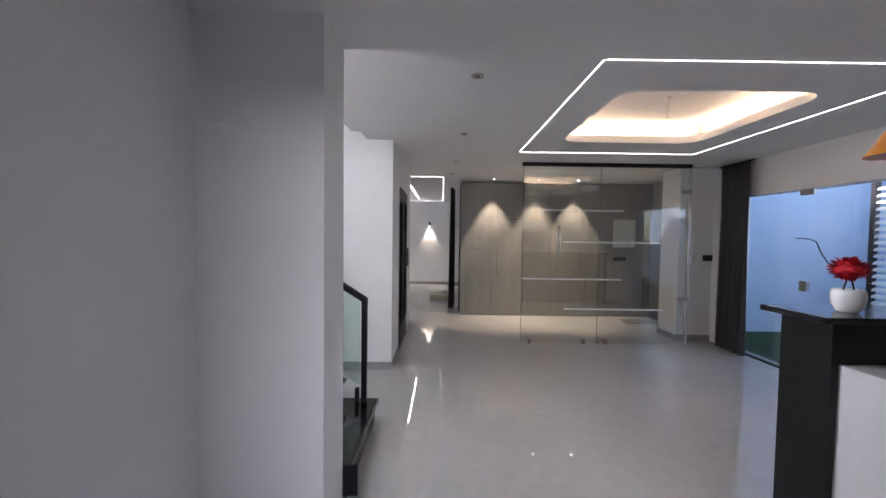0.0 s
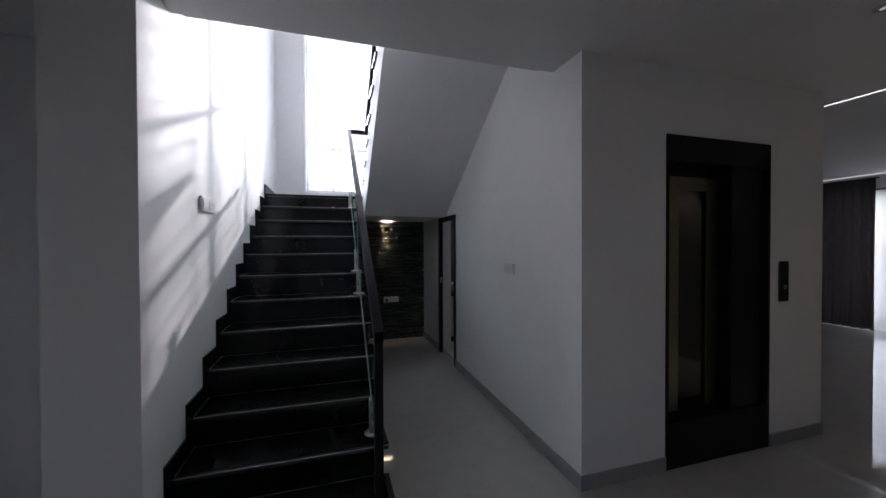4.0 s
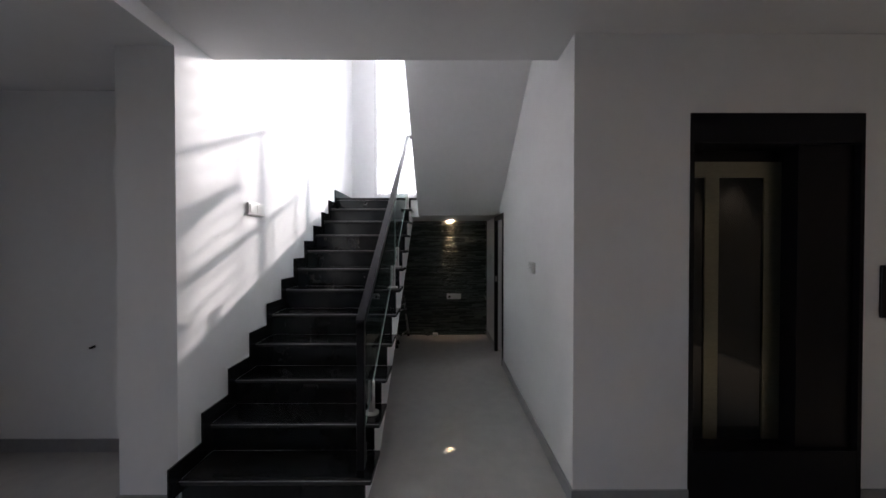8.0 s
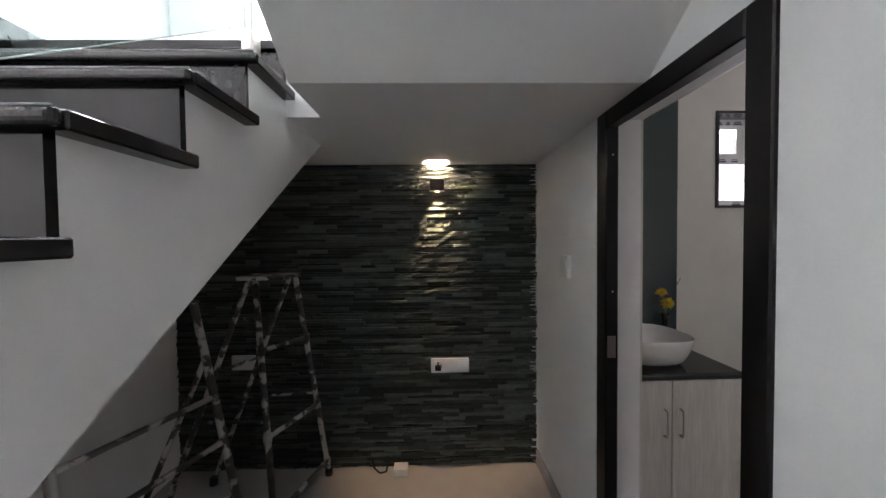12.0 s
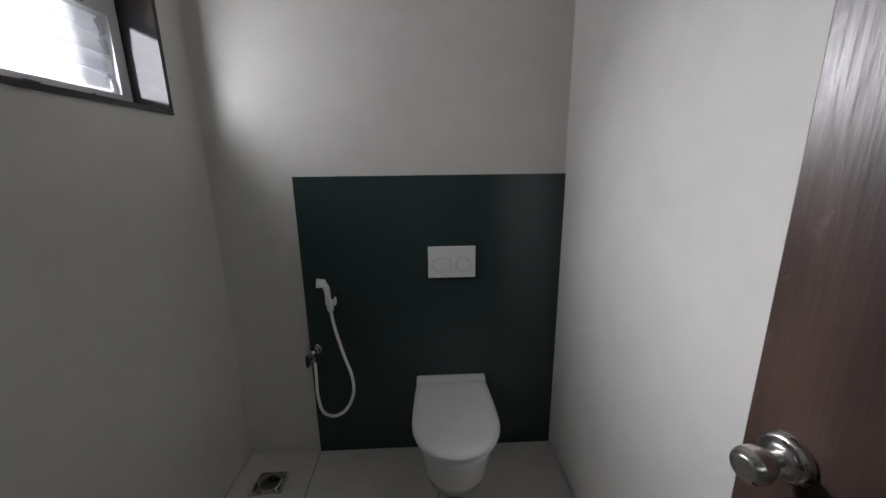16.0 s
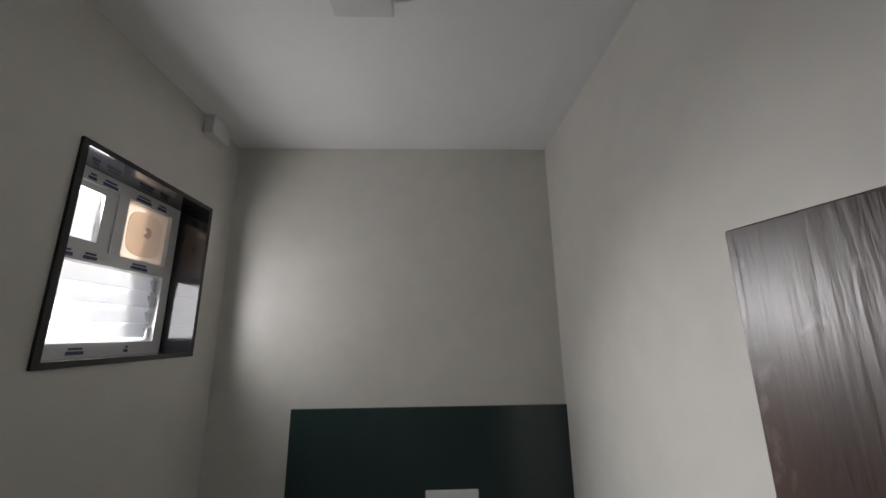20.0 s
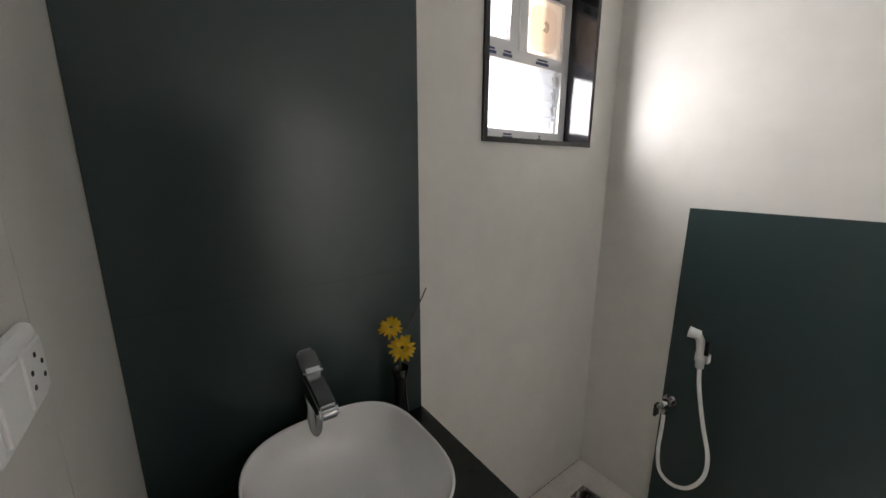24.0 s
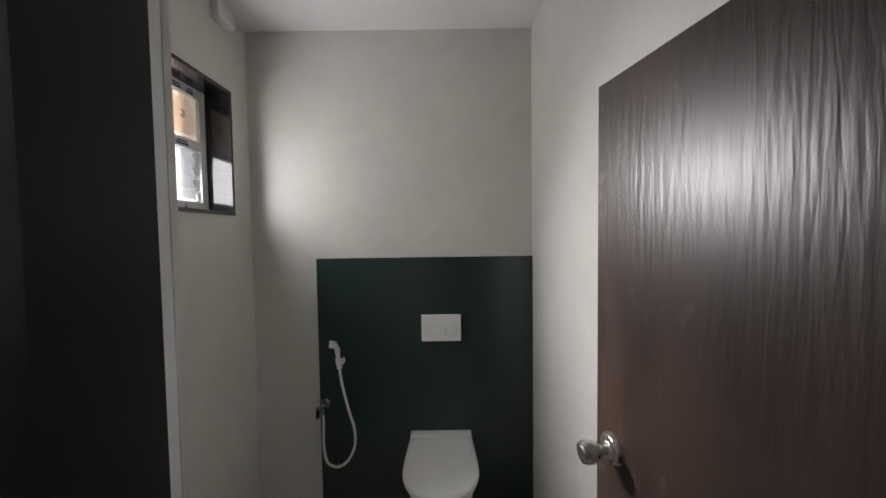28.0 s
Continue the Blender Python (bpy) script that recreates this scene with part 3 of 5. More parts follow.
# dark end door of the foyer with a notice
fd = thing("foyer_door", (4.1, 8.3, 0), "grey laminate flush foyer door", "door")
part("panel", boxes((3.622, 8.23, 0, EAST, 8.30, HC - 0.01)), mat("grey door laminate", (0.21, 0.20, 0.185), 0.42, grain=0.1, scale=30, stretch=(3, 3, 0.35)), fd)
nt_ = thing("notice", (4.03, 8.22, 1.78), "pale rectangular notice on the foyer door", "notice")
part("sheet", boxes((3.80, 8.222, 1.49, 4.27, 8.229, 2.08)), mat("notice paper", (0.62, 0.63, 0.60), 0.5), nt_)
pq = thing("plaque", (3.95, 8.22, 1.24), "small black plaque on the foyer door", "plaque")
bm = bmesh.new()
box(bm, 3.82, 8.212, 1.20, 4.09, 8.229, 1.29, 0.004)
part("plate", bm, BLACK, pq)
dm = thing("door_mat", (4.1, 7.75, 0), "dark door mat on the floor", "mat")
bm = bmesh.new()
box(bm, 3.85, 7.55, 0.002, 4.45, 7.95, 0.016, 0.006)
part("pile", bm, CURTAIN, dm)

# ---- glass screen ----
gs = thing("glass_screen", (2.6, 6.2, 0), "frameless clear glass screen and door with white frosted lines", "glass screen")
for a, b in ((1.42, 2.632), (2.638, 3.98)):
    pn = part("pane", boxes((a, 6.194, 0.015, b, 6.206, 2.80)), GLASS, gs)
    pn.visible_shadow = False
part("top_rail", boxes((1.40, 6.17, 2.80, 4.05, 6.23, HC)), BLACK, gs, "black aluminium head rail")
FROST = mat("frosted film", (0.72, 0.74, 0.73), 0.7, grain=0.02)
for a, b, z in ((1.73, 3.01, 2.115), (2.07, 3.59, 1.615), (1.43, 3.0, 1.03), (2.10, 3.68, 0.555)):
    part("frosted_line", boxes((a, 6.189, z - 0.013, b, 6.1925, z + 0.013)), FROST, gs, "white frosted line")
for x in (1.419, 2.635):
    part("edge_seal", boxes((x - 0.0022, 6.193, 0.015, x + 0.0022, 6.207, 2.80)), mat("glass edge seal", (0.07, 0.09, 0.085), 0.3, grain=0.03), gs, "dark polished glass edge")
for x in (1.56, 2.42, 2.78):
    bm = bmesh.new()
    box(bm, x - 0.025, 6.17, 0.0, x + 0.025, 6.23, 0.075, 0.004)
    part("floor_clamp", bm, mat("bronze clamp", (0.30, 0.24, 0.2), 0.4, 0.8), gs)
hd = bmesh.new()
cyl(hd, (1.985, 6.14, 1.40), (1.985, 6.14, 1.87), 0.018)
cyl(hd, (1.985, 6.14, 1.47), (1.985, 6.19, 1.47), 0.009)
cyl(hd, (1.985, 6.14, 1.80), (1.985, 6.19, 1.80), 0.009)
part("pull_handle", hd, mat("bright steel", (0.85, 0.84, 0.82), 0.3, 1.0, grain=0.02), gs, "chrome tube pull handle")
for z in (0.74, 2.43):
    bm = bmesh.new()
    box(bm, 3.93, 6.175, z - 0.03, 4.055, 6.225, z + 0.03, 0.006)
    part("hinge", bm, STEEL, gs)
part("side_channel", boxes((4.03, 6.18, 0, 4.058, 6.22, 2.80)), mat("pale aluminium", (0.6, 0.61, 0.6), 0.4, 0.5), gs)


# ---- cloth ----
def curtain(name, x0, y0, x1, y1, z0, z1, folds, depth, label, material, flare=0.0):
    t = thing(name, ((x0 + x1) / 2, (y0 + y1) / 2, z0), label, "curtain")
    n, m = folds * 8, 10
    d = Vector((x1 - x0, y1 - y0, 0))
    nrm = Vector((-d.y, d.x, 0)).normalized()
    rng = random.Random(int(100 * abs(x0) + 10 * y0))
    amp = [0.6 + 0.6 * rng.random() for _ in range(folds + 2)]
    bm = bmesh.new()
    grid = []
    for j in range(m + 1):
        v = j / m
        row = []
        for i in range(n + 1):
            u = i / n
            a = amp[int(u * folds)]
            w = math.sin(u * folds * 2 * math.pi + 0.5 * math.sin(v * 3 + i * 0.05)) * depth * a * (0.55 + 0.45 * (1 - v))
            uu = 0.5 + (u - 0.5) * (1 + flare * (1 - v))
            row.append(bm.verts.new(Vector((x0, y0, 0)) + d * uu + nrm * w + Vector((0, 0, z0 + (z1 - z0) * v))))
        grid.append(row)
    for j in range(m):
        for i in range(n):
            bm.faces.new((grid[j][i], grid[j][i + 1], grid[j + 1][i + 1], grid[j + 1][i])).smooth = True
    bmesh.ops.solidify(bm, geom=bm.faces[:], thickness=0.003)
    part("cloth", bm, material, t)
    bm = bmesh.new()
    e = d.normalized() * 0.04
    tube(bm, [Vector((x0, y0, z1 - 0.01)) - e, Vector((x1, y1, z1 - 0.01)) + e], 0.012, 10)
    part("rod", bm, BLACK, t)
    return t


curtain("curtain", 4.54, 6.22, 4.52, 5.64, 0.01, 2.83, 5, 0.055, "gathered charcoal floor length curtain beside the glazing", CURTAIN)
curtain("curtain", -2.02, 12.86, -1.20, 12.86, 0.01, 2.80, 7, 0.05, "charcoal curtain before the bright hall window", CURTAIN)
curtain("curtain", -3.5, 12.86, -2.48, 12.86, 0.01, 2.80, 8, 0.05, "charcoal curtain before the bright hall window", CURTAIN)
# stands in for an upright dark wooden leaf, built with the curtain's folds
curtain("curtain", 0.36, 8.86, 0.42, 9.30, 0.01, 2.80, 4, 0.05, "dark wooden leaf at the end of the cupboards, shaped as folded cloth", mat("dark brown leaf", (0.035, 0.03, 0.027), 0.85, grain=0.2, scale=90))
SHEER = sheer_mat("white sheer", (0.85, 0.85, 0.86), 0.35)
sc = curtain("sheer_curtain", HW0 + 0.05, 12.95, HW1 - 0.05, 12.95, 0.02, 2.6, 12, 0.02, "white sheer curtain over the hall window", SHEER)

# hall window
def window_frame(name, axis, at, a0, a1, z0, z1, uprights, cross, material, label, depth=0.05, w=0.04):
    t = thing(name, (at, a0, z0) if axis == "x" else (a0, at, z0), label, "window")

    def bar(p0, q0, p1, q1, nm, pm):
        if axis == "x":
            return part(nm, boxes((at - depth / 2, p0, q0, at + depth / 2, p1, q1)), pm, t)
        return part(nm, boxes((p0, at - depth / 2, q0, p1, at + depth / 2, q1)), pm, t)
    bar(a0, z0, a0 + w, z1, "stile", material)
    bar(a1 - w, z0, a1, z1, "stile", material)
    bar(a0 + w, z0, a1 - w, z0 + w, "rail", material)
    bar(a0 + w, z1 - w, a1 - w, z1, "rail", material)
    for u in uprights:
        bar(u - w / 2, z0 + w, u + w / 2, z1 - w, "mullion", material)
    for z in cross:
        bar(a0 + w, z - w / 2, a1 - w, z + w / 2, "transom", material)
    if axis == "x":
        pn = part("pane", boxes((at - 0.003, a0 + w, z0 + w, at + 0.003, a1 - w, z1 - w)), GLASS, t)
    else:
        pn = part("pane", boxes((a0 + w, at - 0.003, z0 + w, a1 - w, at + 0.003, z1 - w)), GLASS, t)
    pn.visible_shadow = False
    return t


UPVC = mat("white window plastic", (0.75, 0.75, 0.75), 0.35, grain=0.01)
window_frame("window_hall", "y", NORTH + 0.1, HW0, HW1, 0.02, 2.5, (-2.3,), (), UPVC, "white framed full height hall window")
lamp("hall_window_light", "AREA", look((-2.3, NORTH + 0.35, 1.4), (-2.3, 5, 1.0)), 28, (0.92, 0.96, 1.0), size=(2.5, 2.3))

# ---- wall lamps and small fittings of the far hall ----
sp = thing("wall_spotlight", (-0.29, NORTH, 2.08), "small black wall spotlight shining down", "wall lamp")
bm = bmesh.new()
cyl(bm, (-0.29, NORTH - 0.07, 2.02), (-0.29, NORTH - 0.07, 2.14), 0.035)
part("body", bm, BLACK, sp)
part("bracket", boxes((-0.31, NORTH - 0.04, 2.06, -0.27, NORTH, 2.10)), BLACK, sp)
bm = bmesh.new()
cyl(bm, (-0.29, NORTH - 0.07, 2.017), (-0.29, NORTH - 0.07, 2.0195), 0.026)
part("lens", bm, BULB, sp)
lamp("wall_spot_beam", "SPOT", look((-0.29, NORTH - 0.07, 2.0), (-0.29, NORTH - 0.045, 0.5)), 9, (1.0, 0.86, 0.66), spot=75, radius=0.02)

ll = thing("landing_spotlight", (WX, 2.88, 5.12), "small black wall spotlight beside the landing window", "wall lamp")
bm = bmesh.new()
cyl(bm, (WX + 0.075, 2.88, 5.10), (WX + 0.075, 2.88, 5.23), 0.042, seg=24)
part("body", bm, BLACK, ll)
part("bracket", boxes((WX, 2.865, 5.14, WX + 0.04, 2.895, 5.18)), BLACK, ll)
bm = bmesh.new()
cyl(bm, (WX + 0.075, 2.88, 5.096), (WX + 0.075, 2.88, 5.0995), 0.032, seg=24)
part("lens", bm, BULB, ll)

PLY = mat("pale plywood", (0.52, 0.46, 0.34), 0.6, grain=0.12, scale=15, stretch=(1, 6, 1))
ps = thing("board_stack", (0.05, 10.1, 0), "stack of pale plywood boards lying on the floor", "boards")
for i in range(4):
    bm = bmesh.new()
    dx = 0.02 * (i % 2)
    box(bm, -0.16 + dx, 9.95, 0.002 + i * 0.032, 0.33 + dx, 10.75 + dx, 0.030 + i * 0.032, 0.002, 1)
    part("board", bm, PLY, ps)
sf = thing("red_seat", (-0.2, 12.2, 0), "red upholstered seat on a dark base", "seat")
RED = mat("red upholstery", (0.42, 0.06, 0.03), 0.7, grain=0.1, scale=60)
bm = bmesh.new()
box(bm, -4.3, 12.2, 0.72, -3.4, 12.5, 1.55, 0.06, 4)
part("backrest", bm, RED, sf)
bm = bmesh.new()
box(bm, -4.3, 11.7, 0.40, -3.4, 12.25, 0.70, 0.06, 4)
part("seat", bm, RED, sf)
part("base", boxes((-4.28, 11.72, 0.0, -3.42, 12.45, 0.42)), BLACK, sf)


# ---- switch plates ----
def switch_plate(x, y, z, w, h, face, n=2, label="white modular switch plate on the wall", socket=False, deep=0.016, hole=0, soft=0.004):
    """A plate on a wall; face is the way it looks: 'S', 'N', 'E' or 'W'."""
    t = thing("switch_plate", (x, y, z), label, "switch", "", {"S": 0.001, "E": 90, "N": 180, "W": -90}[face])
    bm = bmesh.new()
    box(bm, -w / 2, -deep, -h / 2, w / 2, 0.0, h / 2, soft, 3)
    part("plate", bm, PLASTIC, t)
    iw = w * 0.86 / n
    for k in range(n):
        bm = bmesh.new()
        cx = -w * 0.43 + iw * (k + 0.5)
        box(bm, cx - iw * 0.46, -deep - 0.0035, -h * 0.33, cx + iw * 0.46, -deep + 0.001, h * 0.33, 0.0015, 1)
        r = part("rocker", bm, PLASTIC, t)
        if socket and k == hole:
            for px, pz in ((0, h * 0.2), (-iw * 0.25, h * 0.05), (iw * 0.25, h * 0.05), (-iw * 0.25, -h * 0.12), (iw * 0.25, -h * 0.12)):
                bm = bmesh.new()
                cyl(bm, (cx + px, -deep - 0.0042, pz), (cx + px, -deep - 0.0033, pz), min(0.0035, iw * 0.045), seg=10)
                part("socket_hole", bm, DARKGAP, r)
    return t


switch_plate(-1.434, PW, 1.388, 0.168, 0.094, "S", 2, "white socket and switch plate on the passage wall", True, 0.024)
switch_plate(-1.332, STW, 1.883, 0.27, 0.10, "N", 2, "white switch plate with two rockers above the stair")
switch_plate(-4.085, PW, 1.365, 0.10, 0.115, "S", 1, "single white switch plate beside the bathroom door", False, 0.022)
switch_plate(-4.114, PI + 0.008, 1.424, 0.132, 0.080, "N", 2, "white switch and socket plate inside the bathroom", True, 0.016, 1, 0.009)
switch_plate(4.30, 6.46, 1.36, 0.07, 0.12, "S", 1, "white switch plate on the column")
bb = thing("door_phone", (4.57, 6.45, 1.38), "black wall mounted door phone", "door phone")
bm = bmesh.new()
box(bm, 4.46, 6.43, 1.33, 4.61, 6.46, 1.43, 0.005)
part("body", bm, BLACK, bb)
hk = thing("cable_stub", (-1.04, 1.5, 0.8), "small dark cable stub on the white wall", "cable")
bm = bmesh.new()
tube(bm, [(-1.052, 1.49, 0.80), (-1.035, 1.49, 0.80), (-1.03, 1.505, 0.805), (-1.03, 1.53, 0.815)], 0.009, 8)
part("stub", bm, BLACK, hk)

# ---- opening by the south wall ----
df = thing("door_frame", (-0.39, 0.68, 0), "black wooden frame of the wide opening", "door frame")
part("jamb", boxes((-0.42, 0.59, 0, -0.36, 0.765, 2.1)), BLACK, df)
part("jamb", boxes((1.34, 0.59, 0, 1.40, 0.765, 2.1)), BLACK, df)
part("head", boxes((-0.36, 0.59, 2.04, 1.34, 0.765, 2.1)), BLACK, df)

# ---- lift ----
lf = thing("lift_door", (LX, 6.19, 0), "black framed lift doorway with dark glass doors", "lift")
DARKG = mat("dark lift glass", (0.010, 0.011, 0.013), 0.08, grain=0.05, blotch=0.1, spec=0.5)
LIFTB = mat("black lift frame", (0.007, 0.006, 0.009), 0.35, grain=0.1, spec=0.2)
BRASSY = mat("bronze steel", (0.21, 0.205, 0.16), 0.32, 0.9, grain=0.1, scale=30, stretch=(1, 1, 8))
part("frame_side", boxes((LX - 0.2, 5.665, 0, LX + 0.006, 5.69, 2.38)), LIFTB, lf)
part("frame_side", boxes((LX - 0.2, 6.695, 0, LX + 0.006, 6.72, 2.38)), LIFTB, lf)
part("frame_head", boxes((LX - 0.2, 5.69, 2.20, LX + 0.006, 6.695, 2.38)), LIFTB, lf)
part("frame_sill", boxes((LX - 0.2, 5.69, 0, LX + 0.004, 6.695, 0.33)), LIFTB, lf)
part("inner_side", boxes((LX - 0.19, 6.35, 0.33, LX - 0.03, 6.695, 2.20)), LIFTB, lf)
part("door_head", boxes((LX - 0.17, 5.69, 2.02, LX - 0.14, 6.35, 2.12)), BRASSY, lf, "bronze steel door head")
for a, b in ((5.69, 5.86), (5.95, 6.24)):
    part("door_glass", boxes((LX - 0.165, a, 0.33, LX - 0.15, b, 2.02)), DARKG, lf)
part("door_stile", boxes((LX - 0.17, 5.86, 0.33, LX - 0.14, 5.95, 2.02)), BRASSY, lf, "bronze steel stile")
part("door_stile", boxes((LX - 0.17, 6.24, 0.33, LX - 0.14, 6.35, 2.02)), BRASSY, lf, "bronze steel stile")
part("back", boxes((LX - 0.2, 5.69, 0.33, LX - 0.185, 6.695, 2.20)), LIFTB, lf)
lp = thing("lift_call_panel", (LX, 6.87, 1.3), "slim black lift call panel on the wall", "call panel")
bm = bmesh.new()
box(bm, LX, 6.818, 1.145, LX + 0.02, 6.919, 1.465, 0.008)
part("plate", bm, BLACK, lp)
bm = bmesh.new()
cyl(bm, (LX + 0.019, 6.868, 1.26), (LX + 0.024, 6.868, 1.26), 0.018)
part("button", bm, STEEL, lp)

# ---- balustrade ----
RY = 3.665


def rail_z(x):
    return 1.113 + 0.64 * (-0.5 - x)


bal = thing("balustrade", (-0.52, RY, RISE), "clear glass stair balustrade with a black handrail", "balustrade")
bm = bmesh.new()
box(bm, -0.545, RY - 0.024, RISE, -0.497, RY + 0.024, 1.11, 0.004)
part("newel_post", bm, RAILM, bal, "square black metal post")
bm = bmesh.new()
box(bm, -0.60, RY - 0.02, RISE, -0.565, RY + 0.02, RISE + 0.13, 0.003)
part("glass_clip", bm, RAILM, bal)
bm = bmesh.new()
h = 0.026
prism(bm, [(-0.497, 1.113 - 0.045), (-0.497, 1.113 + 0.012), (-3.80, rail_z(-3.80) + 0.02), (-3.80, rail_z(-3.80) - 0.04)], "y", RY - h, RY + h)
part("handrail", bm, RAILM, bal, "black rectangular handrail")
bm = bmesh.new()
box(bm, -3.85, RY - h, rail_z(-3.80) - 0.04, -3.80, 3.93, rail_z(-3.80) + 0.02, 0.003)
part("handrail_turn", bm, RAILM, bal)
bm = bmesh.new()
u0 = rail_z(-3.80)
prism(bm, [(-3.80, u0 - 0.04), (-3.80, u0 + 0.02), (-1.1, u0 + 0.64 * 2.7 + 0.02), (-1.1, u0 + 0.64 * 2.7 - 0.04)], "y", 3.88, 3.93)
part("upper_handrail", bm, RAILM, bal)


def pane_between(xa, xb, y, low, high, slope):
    bm = bmesh.new()
    prism(bm, [(xa, low(xa)), (xb, low(xb)), (xb, high(xb)), (xa, high(xa))], "y", y - 0.004, y + 0.004)
    return bm


low = lambda x: 0.19 + 0.64 * (S0 - x) + 0.075
EDGE = mat("glass edge", (0.30, 0.37, 0.35), 0.15, grain=0.02, emit=None)
for xa, xb in ((-0.56, -2.183), (-2.190, -3.80)):
    pn = part("glass_panel", pane_between(xa, xb, RY, low, lambda x: rail_z(x) - 0.04, 0.64), GREENGLASS, bal)
    pn.visible_shadow = False
    bm = bmesh.new()
    prism(bm, [(xa, low(xa) - 0.001), (xb, low(xb) - 0.001), (xb, low(xb) + 0.001), (xa, low(xa) + 0.001)], "y", RY - 0.0042, RY + 0.0042)
    part("polished_edge", bm, EDGE, pn, "pale polished glass edge")
bm = boxes((-2.1875, RY - 0.0042, low(-2.18), -2.1855, RY + 0.0042, rail_z(-2.18) - 0.05))
part("glass_joint", bm, EDGE, bal)
upn = part("upper_glass", pane_between(-3.75, -1.1, 3.905, lambda x: LZ + 0.64 * (x - LE) + 0.1, lambda x: u0 + 0.64 * (x + 3.8) - 0.04, 0.64), GREENGLASS, bal)
upn.visible_shadow = False
for k, dx in ((2, 0.13), (6, 0.10), (7, 0.13), (11, 0.13)):
    x = S0 - GO * (k - 1) - dx
    z = RISE * k
    bm = bmesh.new()
    lathe(bm, [(0.050, 0.0), (0.053, 0.003), (0.053, 0.011), (0.049, 0.014), (0.034, 0.019)], (x, RY, z), 36)
    base = part("spigot_base", bm, STEEL, bal, "round steel flange")
    for s in (-1, 1):
        bm = bmesh.new()
        prism(bm, [(x - 0.025, z + 0.017), (x + 0.025, z + 0.017), (x + 0.025, z + 0.222), (x + 0.019, z + 0.232), (x - 0.019, z + 0.232), (x - 0.025, z + 0.222)], "y", RY + min(s * 0.0065, s * 0.021), RY + max(s * 0.0065, s * 0.021))
        bmesh.ops.bevel(bm, geom=bm.edges[:], offset=0.002, segments=2, affect="EDGES")
        part("clamp_plate", bm, STEEL, base, "brushed steel glass clamp plate")
    bm = bmesh.new()
    box(bm, x - 0.024, RY - 0.0064, z + 0.018, x + 0.024, RY + 0.0064, z + 0.075, 0.001, 1)
    part("clamp_core", bm, STEEL, base)
    for zz in (0.105, 0.175):
        bm = bmesh.new()
        cyl(bm, (x, RY + 0.0208, z + zz), (x, RY + 0.0225, z + zz), 0.006, 0.005, 16)
        part("grub_screw", bm, STEEL, base)

SCRAP = mat("torn label paper", (0.6, 0.62, 0.6), 0.6, grain=0.1)
for x, z, w, h in ((-2.155, 1.425, 0.030, 0.012), (-2.148, 1.405, 0.022, 0.014), (-2.165, 1.385, 0.012, 0.020), (-2.112, 1.925, 0.010, 0.018), (-2.104, 1.900, 0.008, 0.016)):
    bm = bmesh.new()
    prism(bm, [(x, z), (x + w, z + h * 0.3), (x + w * 0.85, z + h), (x + w * 0.2, z + h * 0.8)], "y", RY + 0.0042, RY + 0.0048)
    part("label_scrap", bm, SCRAP, bal, "torn white scrap of a label")

# ---- landing window ----
lw = window_frame("window_landing", "x", WX - 0.1, WY0, WY1, SILL, WTOP, (3.45, 3.87), (3.17, 3.985, 4.7), UPVC, "tall white landing window with a steel grille")
GRILLE = mat("white grille paint", (0.6, 0.6, 0.6), 0.5)
for k in range(22):
    z = SILL + 0.1 + k * 0.125
    part("grille_bar", boxes((WX - 0.05, WY0, z - 0.006, WX - 0.038, WY1, z + 0.006)), GRILLE, lw)
for k in range(6):
    y = WY0 + 0.1 + k * 0.21
    part("grille_bar", boxes((WX - 0.036, y - 0.006, SILL, WX - 0.024, y + 0.006, WTOP)), GRILLE, lw)
LANDSHEER = sheer_mat("landing sheer", (0.9, 0.9, 0.92), 0.84)
for a, b, n in ((WY0 - 0.05, 3.668, 6), (3.698, WY1 + 0.05, 6)):
    curtain("sheer_curtain", WX + 0.03, a, WX + 0.03, b, SILL - 0.12, WTOP + 0.1, n, 0.012, "white sheer curtain over the landing window", LANDSHEER)
lamp("landing_window_light", "AREA", look((WX - 0.26, 3.67, 3.95), (0, 3.67, 3.95)), 92, (0.93, 0.96, 1.0), size=(1.6, 3.4), spread=radians(112))

# window and lamp added out of view, to light the hall from the south
window_frame("added_south_window", "y", -3.1, -0.6, 1.8, 0.9, 2.3, (0.6,), (), UPVC, "unseen white framed window added on the kitchen side")
lamp("kitchen_window_light", "AREA", look((0.6, -3.25, 1.6), (0.6, 0, 1.5)), 12, (0.95, 0.97, 1.0), size=(2.3, 1.3))

# ---- east glazing and side court ----
gz = thing("glazing", (EAST + 0.1, 4.0, 0), "frameless full height glazing to the side court", "glazing")
for a, b in ((5.02, 5.97), (GS + 0.01, 5.01)):
    pn = part("pane", boxes((EAST + 0.094, a, 0.01, EAST + 0.106, b, GT)), GLASS, gz)
    pn.visible_shadow = False
part("track", boxes((EAST + 0.07, GS, 0, EAST + 0.13, 5.98, 0.02)), STEEL, gz)
bm = bmesh.new()
box(bm, EAST + 0.075, 4.93, GT - 0.07, EAST + 0.125, 5.10, GT, 0.004)
part("patch_fitting", bm, STEEL, gz)
bm = bmesh.new()
box(bm, EAST + 0.075, 4.97, 1.05, EAST + 0.125, 5.06, 1.18, 0.004)
part("lock", bm, STEEL, gz)
lv = thing("louvre_screen", (6.6, 3.9, -0.02), "white horizontal slat screen in the side court", "louvre")
for k in range(24):
    bm = bmesh.new()
    z = 0.15 + k * 0.1
    prism(bm, [(6.58, z), (6.62, z + 0.01), (6.64, z + 0.05), (6.60, z + 0.04)], "y", 3.7, 5.9)
    part("slat", bm, UPVC, lv)
